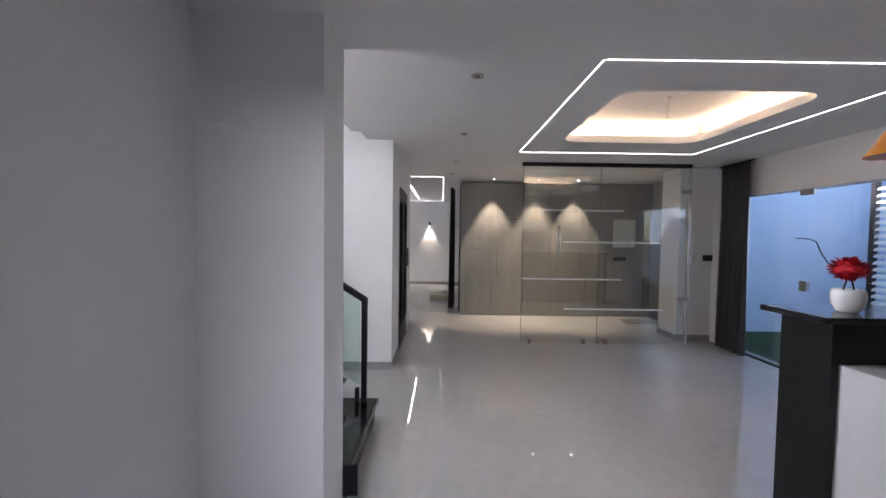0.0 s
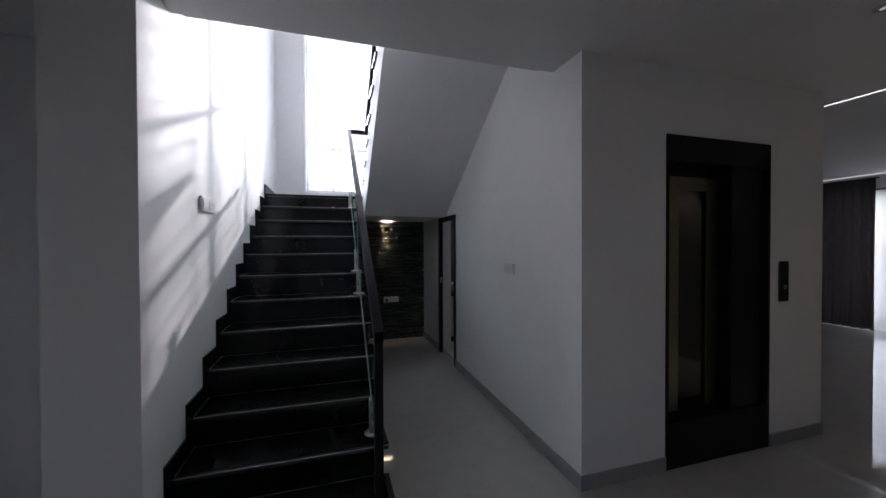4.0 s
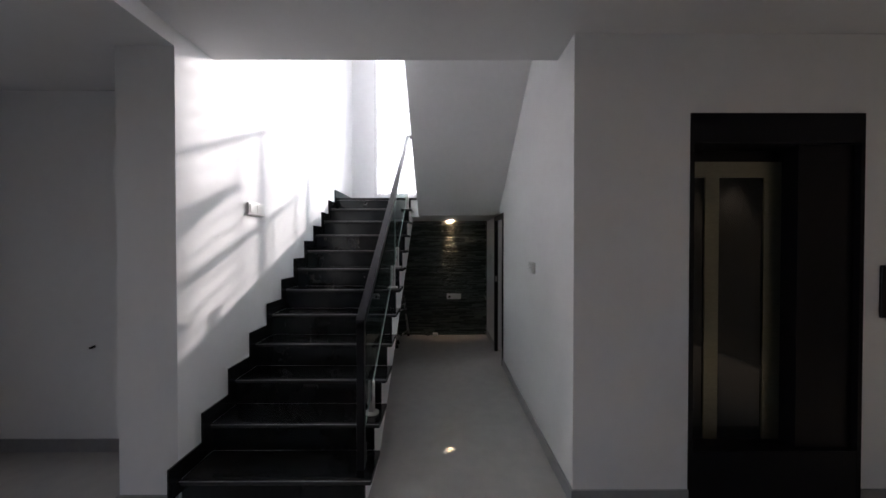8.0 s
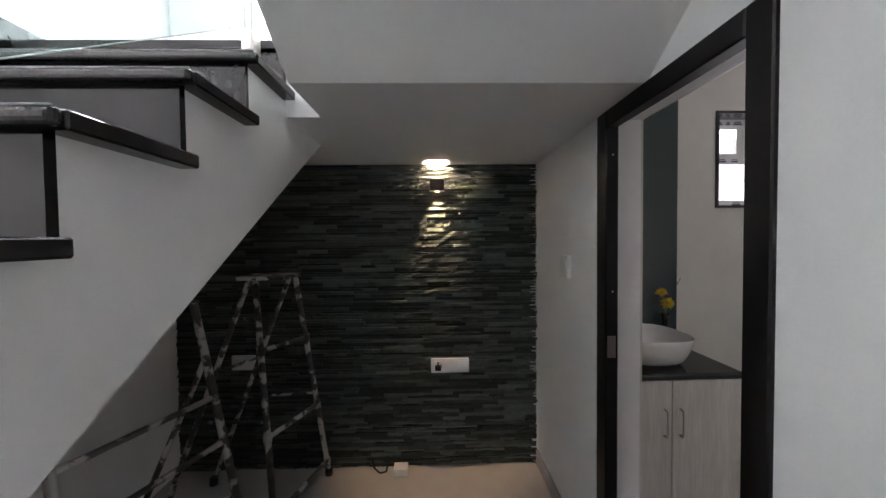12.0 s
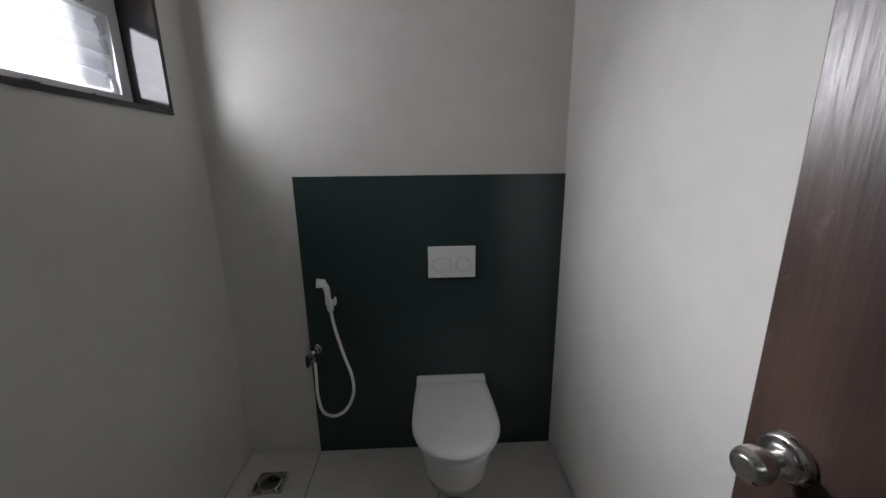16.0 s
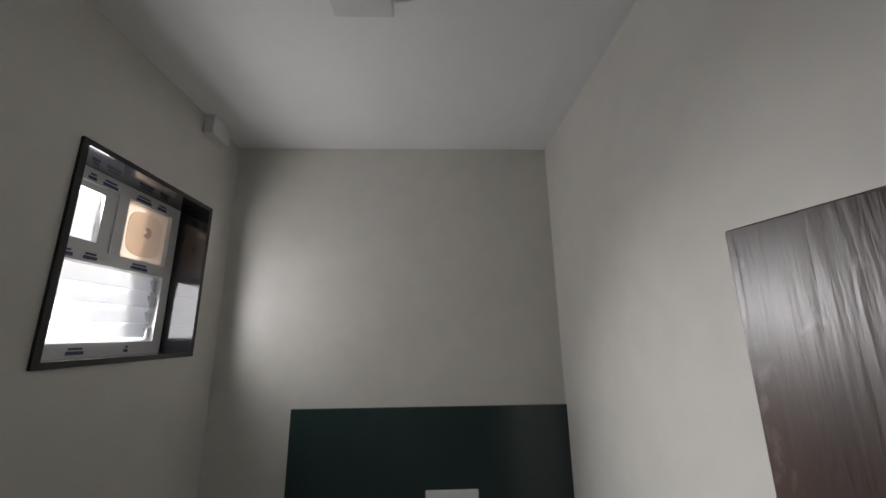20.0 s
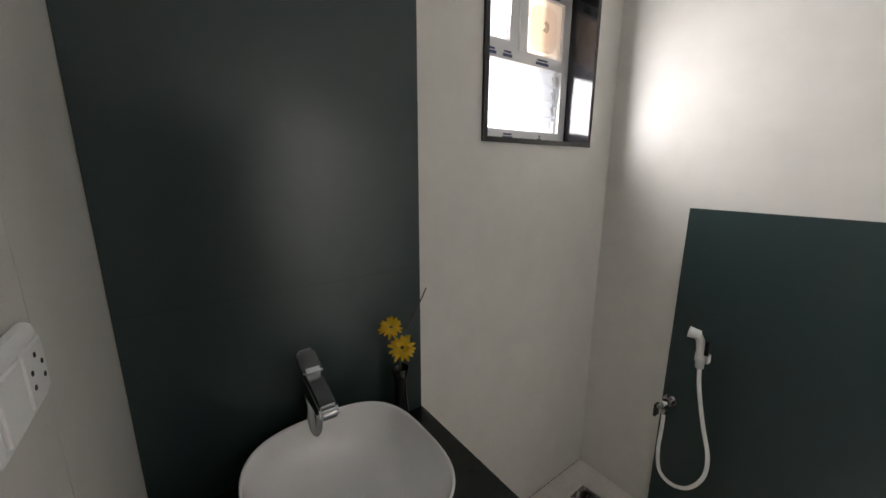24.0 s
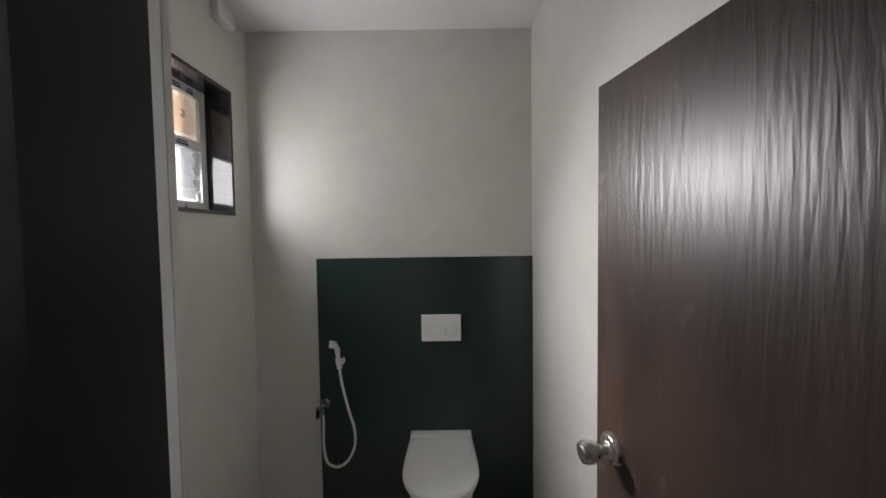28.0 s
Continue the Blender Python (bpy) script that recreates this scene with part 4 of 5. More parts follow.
for y in (3.7, 5.9):
    part("post", boxes((6.57, y - 0.03, -0.02, 6.65, y + 0.03, 2.7)), BLACK, lv)

# ---- bar counter, its pot and the pendant ----
CN0, CN1 = 2.30, 2.58
COUNTER = mat("honed black granite", (0.010, 0.011, 0.011), 0.3, grain=0.1, scale=160, blotch=0.06, spec=0.2)
bc = thing("bar_counter", (2.9, 2.45, 0), "black granite bar counter with a slab end", "counter")
bm = bmesh.new()
box(bm, 2.08, CN0 - 0.04, 1.27, 4.4, CN1 + 0.06, 1.305, 0.006)
part("top", bm, GRANITE, bc)
part("end_slab", boxes((2.16, CN0, 0, 2.20, CN1, 1.27)), COUNTER, bc)
part("back_panel", boxes((2.20, CN1 - 0.04, 0, 4.4, CN1, 1.27)), COUNTER, bc)
part("apron", boxes((2.20, CN0, 1.06, 4.4, CN0 + 0.03, 1.27)), COUNTER, bc)
kc = thing("kitchen_cabinet", (3.2, 2.1, 0), "white low kitchen cabinet below the bar counter", "cabinet")
bm = bmesh.new()
box(bm, 2.205, 2.02, 0.0, 4.4, CN0 + 0.2, 1.055, 0.008)
GLOSS = mat("white gloss cabinet", (0.64, 0.64, 0.64), 0.2, grain=0.01)
part("body", bm, GLOSS, kc)
for x in (2.21, 2.76, 3.31, 3.86):
    bm = bmesh.new()
    box(bm, x + 0.002, 2.002, 0.1, x + 0.546, 2.0195, 1.0, 0.002, 1)
    part("door", bm, GLOSS, kc)
pt = thing("flower_pot", (2.365, 2.42, 1.305), "white round pot with a red paper flower on the counter", "flower pot")
px, py, pz = 2.365, 2.42, 1.305
bm = bmesh.new()
lathe(bm, [(0.036, 0.0), (0.050, 0.008), (0.066, 0.045), (0.071, 0.08), (0.068, 0.112), (0.062, 0.125), (0.059, 0.124), (0.058, 0.110)], (px, py, pz), 32)
part("pot", bm, CERAMIC, pt)
bm = bmesh.new()
cyl(bm, (px, py, pz + 0.106), (px, py, pz + 0.116), 0.0575)
part("soil", bm, BLACK, pt)
for dx in (-0.03, 0.03):
    bm = bmesh.new()
    tube(bm, [(px + dx, py, pz + 0.12), (px + dx * 0.2, py, pz + 0.2)], 0.004, 8)
    part("stem", bm, BLACK, pt)
bm = bmesh.new()
rng = random.Random(5)
for k in range(300):
    u, a = rng.random(), rng.random() * 2 * math.pi
    el = math.asin(2 * u - 1)
    d = Vector((math.cos(a) * math.cos(el), math.sin(a) * math.cos(el), 0.78 * math.sin(el)))
    c = Vector((px - 0.005, py, pz + 0.235))
    side = d.cross(Vector((0.3, 0.2, 1))).normalized() * 0.011
    r = 0.078 + 0.02 * rng.random()
    v = [bm.verts.new(c + d * 0.03 - side * 0.4), bm.verts.new(c + d * r * 0.75 - side), bm.verts.new(c + d * r), bm.verts.new(c + d * r * 0.75 + side), bm.verts.new(c + d * 0.03 + side * 0.4)]
    bm.faces.new(v)
bmesh.ops.solidify(bm, geom=bm.faces[:], thickness=0.002)
core = bmesh.ops.create_icosphere(bm, subdivisions=2, radius=0.066)
for v in core["verts"]:
    v.co = Vector((px - 0.005, py, pz + 0.235)) + Vector((v.co.x, v.co.y, v.co.z * 0.78))
part("bloom", bm, mat("red petals", (0.72, 0.02, 0.035), 0.6, grain=0.2, scale=40), pt, "spiky red bloom")
bm = bmesh.new()
tube(bm, [(px - 0.07, py, pz + 0.25), (px - 0.12, py, pz + 0.265), (px - 0.16, py, pz + 0.32), (px - 0.19, py, pz + 0.38), (px - 0.24, py, pz + 0.395), (px - 0.30, py, pz + 0.395)], 0.003, 6)
part("twig", bm, BLACK, pt, "thin black curved twig")
pe = thing("pendant_lamp", (2.60, 2.40, 2.15), "orange metal cone pendant lamp", "pendant lamp")
bm = bmesh.new()
lathe(bm, [(0.15, 0.0), (0.147, 0.004), (0.06, 0.16), (0.045, 0.165), (0.045, 0.28), (0.02, 0.29)], (2.60, 2.40, 2.15), 36)
part("shade", bm, mat("orange enamel", (0.75, 0.28, 0.02), 0.35, grain=0.03), pe)
bm = bmesh.new()
cyl(bm, (2.60, 2.40, 2.44), (2.60, 2.40, KC), 0.004, seg=8)
part("cord", bm, BLACK, pe)

# ---- stone clad wall of the passage: fittings ----
WARMLENS = mat("warm lamp lens", (0.9, 0.85, 0.8), 0.4, emit=(1.0, 0.7, 0.4), power=2.5)
wl = thing("wall_lamp", (WX + 0.03, 4.292, 1.88), "black cube wall lamp shining up and down", "wall lamp")
bm = bmesh.new()
box(bm, WX + 0.03, 4.262, 1.818, WX + 0.125, 4.352, 1.892, 0.003)
part("body", bm, BLACK, wl)
for z in (1.8155, 1.8925):
    bm = bmesh.new()
    cyl(bm, (WX + 0.060, 4.307, z), (WX + 0.060, 4.307, z + 0.002), 0.012)
    part("lens", bm, WARMLENS, wl)
lamp("wall_lamp_up", "SPOT", look((WX + 0.07, 4.307, 1.898), (WX + 0.068, 4.307, 2.4)), 105.0, (1.0, 0.70, 0.43), spot=78, radius=0.012)
lamp("wall_lamp_down", "SPOT", look((WX + 0.068, 4.307, 1.812), (WX + 0.02, 4.307, 1.56)), 5.5, (1.0, 0.70, 0.42), spot=56, radius=0.005)
switch_plate(WX + 0.034, 4.38, 0.68, 0.25, 0.095, "E", 3, "white socket plate on the stone wall", True)
switch_plate(WX + 0.034, 3.04, 0.72, 0.15, 0.095, "E", 2, "white socket plate behind the ladder", True)
pg = thing("wall_plug", (WX + 0.056, 4.30, 0.672), "small black plug in the socket of the stone wall", "plug")
bm = bmesh.new()
box(bm, WX + 0.0545, 4.282, 0.655, WX + 0.082, 4.322, 0.690, 0.005)
body = part("body", bm, BLACK, pg)
bm = bmesh.new()
cyl(bm, (WX + 0.07, 4.302, 0.690), (WX + 0.066, 4.302, 0.712), 0.006, 0.004, 12)
part("cord_grip", bm, BLACK, body)
blk = thing("wooden_block", (-4.55, 4.05, 0), "small white offcut lying on the floor", "block")
bm = bmesh.new()
box(bm, -4.60, 4.01, 0.001, -4.52, 4.10, 0.05, 0.004)
part("offcut", bm, PLASTIC, blk)
cb = thing("cable_end", (-4.6, 3.9, 0), "dark cable ends lying by the stone wall", "cable")
bm = bmesh.new()
tube(bm, [(-4.62, 3.86, 0.06), (-4.60, 3.88, 0.012), (-4.56, 3.92, 0.006), (-4.55, 3.96, 0.02), (-4.60, 3.97, 0.05)], 0.006, 8)
part("lead", bm, BLACK, cb)

# ---- step ladder ----
PAINTED = mat("paint spattered steel", (0.08, 0.078, 0.075), 0.5, 0.3, grain=0.3, scale=26)
nt = PAINTED.node_tree
sn, sr, sm = (nt.nodes.new("ShaderNode" + k) for k in ("TexNoise", "ValToRGB", "MixRGB"))
sn.inputs["Scale"].default_value, sn.inputs["Detail"].default_value = 13, 6
sr.color_ramp.elements[0].position, sr.color_ramp.elements[1].position = 0.50, 0.56
stc = nt.nodes.new("ShaderNodeTexCoord")
nt.links.new(stc.outputs["Object"], sn.inputs["Vector"])
nt.links.new(sn.outputs["Fac"], sr.inputs[0])
nt.links.new(sr.outputs[0], sm.inputs[0])
pbs = nt.nodes["Principled BSDF"]
nt.links.new(pbs.inputs["Base Color"].links[0].from_socket, sm.inputs[1])
sm.inputs[2].default_value = (0.6, 0.59, 0.57, 1)
nt.links.new(sm.outputs[0], pbs.inputs["Base Color"])


def rod(name, a, b, r, parent):
    bm = bmesh.new()
    tube(bm, [a, b], r, 8)
    return part(name, bm, PAINTED, parent)


def rail_foot(p, parent):
    bm = bmesh.new()
    cyl(bm, (p.x, p.y, 0.0), (p.x, p.y, 0.045), 0.026, 0.021)
    part("foot", bm, BLACK, parent)


ld = thing("step_ladder", (-4.3, 3.3, 0), "paint spattered steel step ladder standing under the stair", "ladder")
near0, near1 = Vector((-4.06, 3.47, 0.02)), Vector((-4.28, 3.29, 1.30))
far0, far1 = Vector((-4.57, 3.59, 0.02)), Vector((-4.44, 3.45, 1.30))
rear0, rear1 = Vector((-4.08, 2.86, 0.02)), Vector((-4.50, 2.90, 0.02))
for a, b in ((near0, near1), (far0, far1)):
    rod("rail", a, b, 0.017, ld)
for a, b in ((rear0, near1), (rear1, far1)):
    rod("rear_leg", a, b - Vector((0, 0.03, 0)), 0.014, ld)
for p in (near0, far0, rear0, rear1):
    rail_foot(p, ld)
bm = bmesh.new()
box(bm, -4.48, 3.20, 1.295, -4.24, 3.47, 1.315, 0.004)
part("top_plate", bm, PAINTED, ld)
for k in (0.06, 0.36, 0.70):
    a, b = near0.lerp(near1, k), far0.lerp(far1, k)
    rod("rung", a, b, 0.013, ld)
    for p in (a, b):
        bm = bmesh.new()
        cyl(bm, p - Vector((0, 0, 0.022)), p + Vector((0, 0, 0.022)), 0.022, seg=12)
        part("rung_collar", bm, PAINTED, ld)
for k in (0.25, 0.62):
    rod("brace", rear0.lerp(near1, k), rear1.lerp(far1, k), 0.009, ld)
rod("stay", near0.lerp(near1, 0.42), rear0.lerp(near1, 0.42), 0.008, ld)
rod("stay", far0.lerp(far1, 0.42), rear1.lerp(far1, 0.42), 0.008, ld)
sd = thing("leaning_ladder", (-3.6, 3.3, 0), "short paint spattered steel ladder under the stair", "ladder")
pa0, pa1 = Vector((-3.28, 3.30, 0.02)), Vector((-3.33, 3.12, 0.98))
pb0, pb1 = Vector((-3.83, 3.48, 0.02)), Vector((-3.87, 3.22, 1.24))
for a, b in ((pa0, pa1), (pb0, pb1)):
    rod("rail", a, b, 0.017, sd)
    rail_foot(a, sd)
for k, r in ((0.22, 0.012), (0.50, 0.012), (0.66, 0.012)):
    a, b = pa0.lerp(pa1, min(1, k * 1.28)), pb0.lerp(pb1, k)
    rod("rung", a, b, r, sd)
for p, q in ((Vector((-3.34, 2.82, 0.02)), pa1), (Vector((-3.86, 2.84, 0.02)), pb1.lerp(pb0, 0.2))):
    rod("rear_leg", p, q, 0.013, sd)
    rail_foot(p, sd)
rod("stay", pb0.lerp(pb1, 0.3), Vector((-3.86, 2.93, 0.26)), 0.009, sd)

# ---- bathroom door ----
fr = thing("bathroom_door_frame", (-3.35, PW, 0), "black wooden bathroom door frame", "door frame")
for nm, r in (("jamb", (-3.725, PW - 0.012, 0, -3.645, 5.003, 2.0)), ("jamb", (-3.02, PW - 0.012, 0, -2.952, 5.06, 2.0)), ("head", (-3.645, PW - 0.012, 1.935, -3.02, 5.0, 2.0))):
    bm = bmesh.new()
    box(bm, *r, 0.004, 1)
    part(nm, bm, BLACK, fr)
part("plaster_packing", boxes((-3.7575, PW + 0.001, 0, -3.726, 4.994, 2.0)), WHITE, fr, "white plaster packing")
bm = bmesh.new()
box(bm, -3.6465, 4.960, 1.04, -3.642, 4.992, 1.125, 0.001, 1)
part("strike_plate", bm, STEEL, fr, "steel strike plate")
for z in (1.83, 1.30):
    bm = bmesh.new()
    cyl(bm, (-3.646, 4.98, z), (-3.643, 4.98, z), 0.004, seg=10)
    part("screw", bm, STEEL, fr)
lfx, lfy = -3.045, 5.065
ang = math.degrees(math.atan2(5.757 - lfy, -3.168 - lfx))
L = math.hypot(5.757 - lfy, -3.168 - lfx)
dl = thing("bathroom_door", (lfx, lfy, 0.005), "dark stained wooden bathroom door standing open", "door", "", ang)
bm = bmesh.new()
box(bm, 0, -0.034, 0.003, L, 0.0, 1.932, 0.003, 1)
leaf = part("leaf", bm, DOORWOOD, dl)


def knob(side):
    y0 = 0.0 if side > 0 else -0.034
    x, z = L - 0.062, 1.08

    def at(d):
        return (x, y0 + side * d, z)
    bm = bmesh.new()
    prof = [(0.0, 0.037), (0.004, 0.038), (0.012, 0.030), (0.016, 0.014)]
    for (d0, r0), (d1, r1) in zip(prof, prof[1:]):
        cyl(bm, at(d0), at(d1), r0, r1, 28)
    part("rose", bm, KNOBSTEEL, leaf, "round steel rose")
    bm = bmesh.new()
    prof = [(0.016, 0.011), (0.030, 0.012), (0.040, 0.020), (0.055, 0.026), (0.070, 0.026), (0.078, 0.022), (0.080, 0.012)]
    for (d0, r0), (d1, r1) in zip(prof, prof[1:]):
        cyl(bm, at(d0), at(d1), r0, r1, 28, caps=d0 > 0.07)
    part("knob", bm, KNOBSTEEL, leaf, "brushed steel door knob")


knob(1)
bm = bmesh.new()
box(bm, L - 0.0005, -0.028, 1.02, L + 0.0015, -0.006, 1.12)
part("latch_plate", bm, STEEL, leaf)
for z in (0.25, 1.0, 1.70):
    bm = bmesh.new()
    cyl(bm, (-0.006, 0.004, z), (-0.006, 0.004, z + 0.1), 0.006, seg=12)
    part("hinge", bm, STEEL, dl)

# ---- bathroom window ----
POLISHED = mat("polished black stone", (0.012, 0.012, 0.014), 0.10, grain=0.05, blotch=0.05)
bw = thing("bathroom_window", (WX, 6.17, 1.70), "small bathroom window with a black granite surround", "window")
for r in ((WX - 0.17, 6.17, 1.70, WX + 0.018, 6.19, 2.345), (WX - 0.17, 6.78, 1.70, WX + 0.018, 6.80, 2.345), (WX - 0.17, 6.19, 1.70, WX + 0.018, 6.78, 1.718), (WX - 0.17, 6.19, 2.327, WX + 0.018, 6.78, 2.345)):
    part("surround", boxes(r), POLISHED, bw, "black granite surround")
XI = WX - 0.15
FROSTED = sheer_mat("frosted window glass", (0.9, 0.92, 0.95), 0.0)
for r in ((XI, 6.19, 1.718, XI + 0.04, 6.235, 2.327), (XI, 6.735, 1.718, XI + 0.04, 6.78, 2.327), (XI, 6.235, 1.718, XI + 0.04, 6.735, 1.763), (XI, 6.235, 2.282, XI + 0.04, 6.735, 2.327), (XI, 6.235, 2.02, XI + 0.04, 6.735, 2.065), (XI, 6.465, 2.065, XI + 0.04, 6.51, 2.282)):
    part("frame_bar", boxes(r), UPVC, bw, "white plastic frame")
for k in range(4):
    z = 1.766 + 0.063 * k
    bm = bmesh.new()
    prism(bm, [(XI - 0.006, z + 0.072), (XI - 0.002, z + 0.073), (XI + 0.022, z + 0.004), (XI + 0.018, z + 0.002)], "y", 6.237, 6.733)
    part("louvre_blade", bm, FROSTED, bw, "frosted glass louvre blade")
    bm = bmesh.new()
    box(bm, XI - 0.006, 6.715, z + 0.006, XI + 0.026, 6.733, z + 0.050, 0.002, 1)
    part("louvre_clip", bm, UPVC, bw)
part("pane", boxes((XI + 0.016, 6.235, 2.065, XI + 0.02, 6.465, 2.282)), FROSTED, bw)
part("fan_panel", boxes((XI + 0.012, 6.51, 2.065, XI + 0.024, 6.735, 2.282)), sheer_mat("tan film over the fan hole", (0.88, 0.80, 0.72), 0.13), bw, "tan film over the fan hole")
bm = bmesh.new()
prism(bm, [(6.622 + x, 2.172 + z) for x, z in rounded(-0.085, -0.085, 0.085, 0.085, 0.05)], "x", XI + 0.0243, XI + 0.027)
film = part("fan_film", bm, sheer_mat("peach film", (0.96, 0.87, 0.79), 0.28), bw, "peach plastic film over the fan hole")
bm = bmesh.new()
prism(bm, [(6.612, 2.168), (6.640, 2.160), (6.652, 2.178), (6.648, 2.198), (6.630, 2.206), (6.618, 2.196), (6.632, 2.186)], "x", XI + 0.0272, XI + 0.029)
part("bright_gap", bm, sheer_mat("clear film", (0.95, 0.93, 0.9), 0.7), film, "pale gap in the film")
for r in ((XI + 0.005, 6.236, 2.066, XI + 0.036, 6.262, 2.281), (XI + 0.005, 6.415, 2.066, XI + 0.036, 6.464, 2.281), (XI + 0.005, 6.262, 2.066, XI + 0.036, 6.415, 2.090), (XI + 0.005, 6.262, 2.258, XI + 0.036, 6.415, 2.281)):
    part("sash_bar", boxes(r), UPVC, bw, "white plastic sash")
TAPE = mat("blue print on film", (0.06, 0.075, 0.16), 0.5, grain=0.05)
for y, z, w in ((6.24, 2.300, 0.07), (6.335, 2.300, 0.03), (6.39, 2.300, 0.06), (6.535, 2.300, 0.075), (6.645, 2.300, 0.05), (6.255, 2.040, 0.085), (6.375, 2.040, 0.05), (6.565, 2.040, 0.08), (6.24, 1.738, 0.035), (6.385, 1.738, 0.06), (6.60, 1.738, 0.02)):
    part("film_print", boxes((XI + 0.0405, y, z - 0.011, XI + 0.0415, y + w, z), (XI + 0.0405, y + 0.006, z + 0.004, XI + 0.0415, y + w * 0.9, z + 0.011)), TAPE, bw)
for y, z, w, h, e, at, wide in ((6.46, 1.89, 0.22, 0.20, 0.92, (-3.03, 5.75, 1.1), 72), (6.485, 1.893, 0.48, 0.24, 0.83, (0, 6.485, 1.5), 165), (6.34, 2.172, 0.14, 0.15, 0.36, (0, 6.2, 2.9), 170)):
    lamp("bathroom_window_light", "AREA", look((XI + (0.05 if wide < 100 else 0.03), y, z), at), e, (0.97, 0.98, 1.0), size=(w, h), spread=radians(wide))

# ---- bathroom fittings ----
bv = thing("ceiling_vent_box", (WX + 0.008, 6.74, 2.70), "small white junction box under the ceiling", "junction box")
bm = bmesh.new()
box(bm, WX + 0.008, 6.668, 2.655, WX + 0.052, 6.80, 2.744, 0.005)
part("cover", bm, PLASTIC, bv)
rp = thing("round_cover_plate", (WX + 0.014, 5.50, 2.24), "round white cover plate with two screws", "cover plate")
bm = bmesh.new()
cyl(bm, (WX + 0.014, 5.50, 2.24), (WX + 0.022, 5.50, 2.24), 0.045, 0.042, seg=32)
pl = part("disc", bm, PLASTIC, rp)
for dy in (-0.018, 0.018):
    bm = bmesh.new()
    cyl(bm, (WX + 0.022, 5.50 + dy, 2.24), (WX + 0.0235, 5.50 + dy, 2.24), 0.005, seg=10)
    part("screw", bm, STEEL, pl)
cl = thing("ceiling_lamp", (-3.845, 6.01, BC), "square white surface ceiling lamp, unlit", "ceiling lamp")
bm = bmesh.new()
box(bm, -3.925, 5.935, BC - 0.028, -3.765, 6.09, BC, 0.003)
part("body", bm, mat("grey lamp housing", (0.28, 0.28, 0.27), 0.5, grain=0.03), cl, "grey lamp housing")
bm = bmesh.new()
box(bm, -3.935, 5.922, BC - 0.045, -3.755, 6.102, BC - 0.027, 0.006)
part("diffuser", bm, mat("lamp diffuser", (0.72, 0.72, 0.72), 0.4, grain=0.01), cl)

tk = thing("basin_backsplash", (WX + 0.008, 5.5, 0), "dark green grey tile panel behind the basin", "tile panel")
for z0, z1 in ((0.0, 1.3), (1.3004, BC - 0.002)):
    bm = bmesh.new()
    box(bm, WX + 0.008, PI + 0.009, z0, WX + 0.014, 5.912, z1)
    part("tile", bm, DARKTILE, tk)
dp = thing("toilet_backsplash", (-3.65, BN, 0), "dark green grey tile panel behind the toilet", "tile panel")
for x0, x1, z0, z1 in ((-4.278, -3.031, 0.0, 0.81), (-4.278, -3.031, 0.81008, 1.456)):
    bm = bmesh.new()
    box(bm, x0, BN - 0.016, z0, x1, BN, z1)
    part("tile", bm, DARKTILE, dp)

# vanity
VT = 0.79                                 # height of the vanity top
VE, VF = 5.915, -4.103                    # its end and front
vc = thing("vanity_cabinet", (-4.37, 5.5, 0), "white wood grain vanity cabinet with two doors", "cabinet")
part("body", boxes((WX + 0.015, PI + 0.012, 0.10, VF - 0.032, VE - 0.010, VT - 0.031)), VANITYLAM, vc)
for a, b in ((PI + 0.016, 5.532), (5.537, VE - 0.010)):
    bm = bmesh.new()
    box(bm, VF - 0.031, a, 0.11, VF - 0.012, b, VT - 0.036, 0.002, 1)
    d = part("door", bm, VANITYLAM, vc)
    hy = b - 0.04 if a < 5.4 else a + 0.04
    hx = VF - 0.012
    bm = bmesh.new()
    tube(bm, [(hx, hy, 0.46), (hx + 0.024, hy, 0.46), (hx + 0.028, hy, 0.47), (hx + 0.028, hy, 0.59), (hx + 0.024, hy, 0.60), (hx, hy, 0.60)], 0.005, 8)
    part("handle", bm, STEEL, d, "steel bow handle")
part("plinth", boxes((WX + 0.015, PI + 0.012, 0.0, VF - 0.07, VE - 0.02, 0.098)), DARKGAP, vc)
vt = thing("stone_worktop", (-4.37, 5.5, VT - 0.03), "black granite vanity top", "worktop")
SATIN = mat("satin black granite", (0.010, 0.014, 0.012), 0.11, grain=0.12, scale=300, blotch=0.08, spec=0.3)
bm = bmesh.new()
box(bm, WX + 0.0145, PI + 0.010, VT - 0.03, VF - 0.013, VE, VT, 0.0015, 1)
slab = part("slab", bm, SATIN, vt)
bm = bmesh.new()
prism(bm, [(VF - 0.0128, VT - 0.030), (VF - 0.004, VT - 0.030), (VF, VT - 0.026), (VF, VT - 0.012), (VF - 0.003, VT - 0.004), (VF - 0.009, VT - 0.0004), (VF - 0.0128, VT)], "y", PI + 0.010, VE)
part("front_edge", bm, SATIN, slab, "rounded polished front edge")
bx, by, bz = -4.372, 5.542, VT + 0.001


def se(a, n=3.0):
    return 1.0 / (abs(math.cos(a)) ** n + abs(math.sin(a)) ** n) ** (1 / n)


TAPCHROME = mat("tap chrome", (0.42, 0.43, 0.435), 0.15, 1.0, grain=0.02)
bs = thing("wash_basin", (bx, by, bz), "white ceramic rounded square countertop basin", "basin")
bm = bmesh.new()
lathe(bm, [(0.118, 0.0), (0.142, 0.006), (0.160, 0.025), (0.178, 0.065), (0.192, 0.115), (0.1985, 0.148), (0.1985, 0.152), (0.1965, 0.154), (0.1945, 0.153), (0.1925, 0.147), (0.186, 0.115), (0.172, 0.075), (0.150, 0.047), (0.115, 0.031), (0.07, 0.025), (0.03, 0.022)], (0, 0, 0), 80, se)
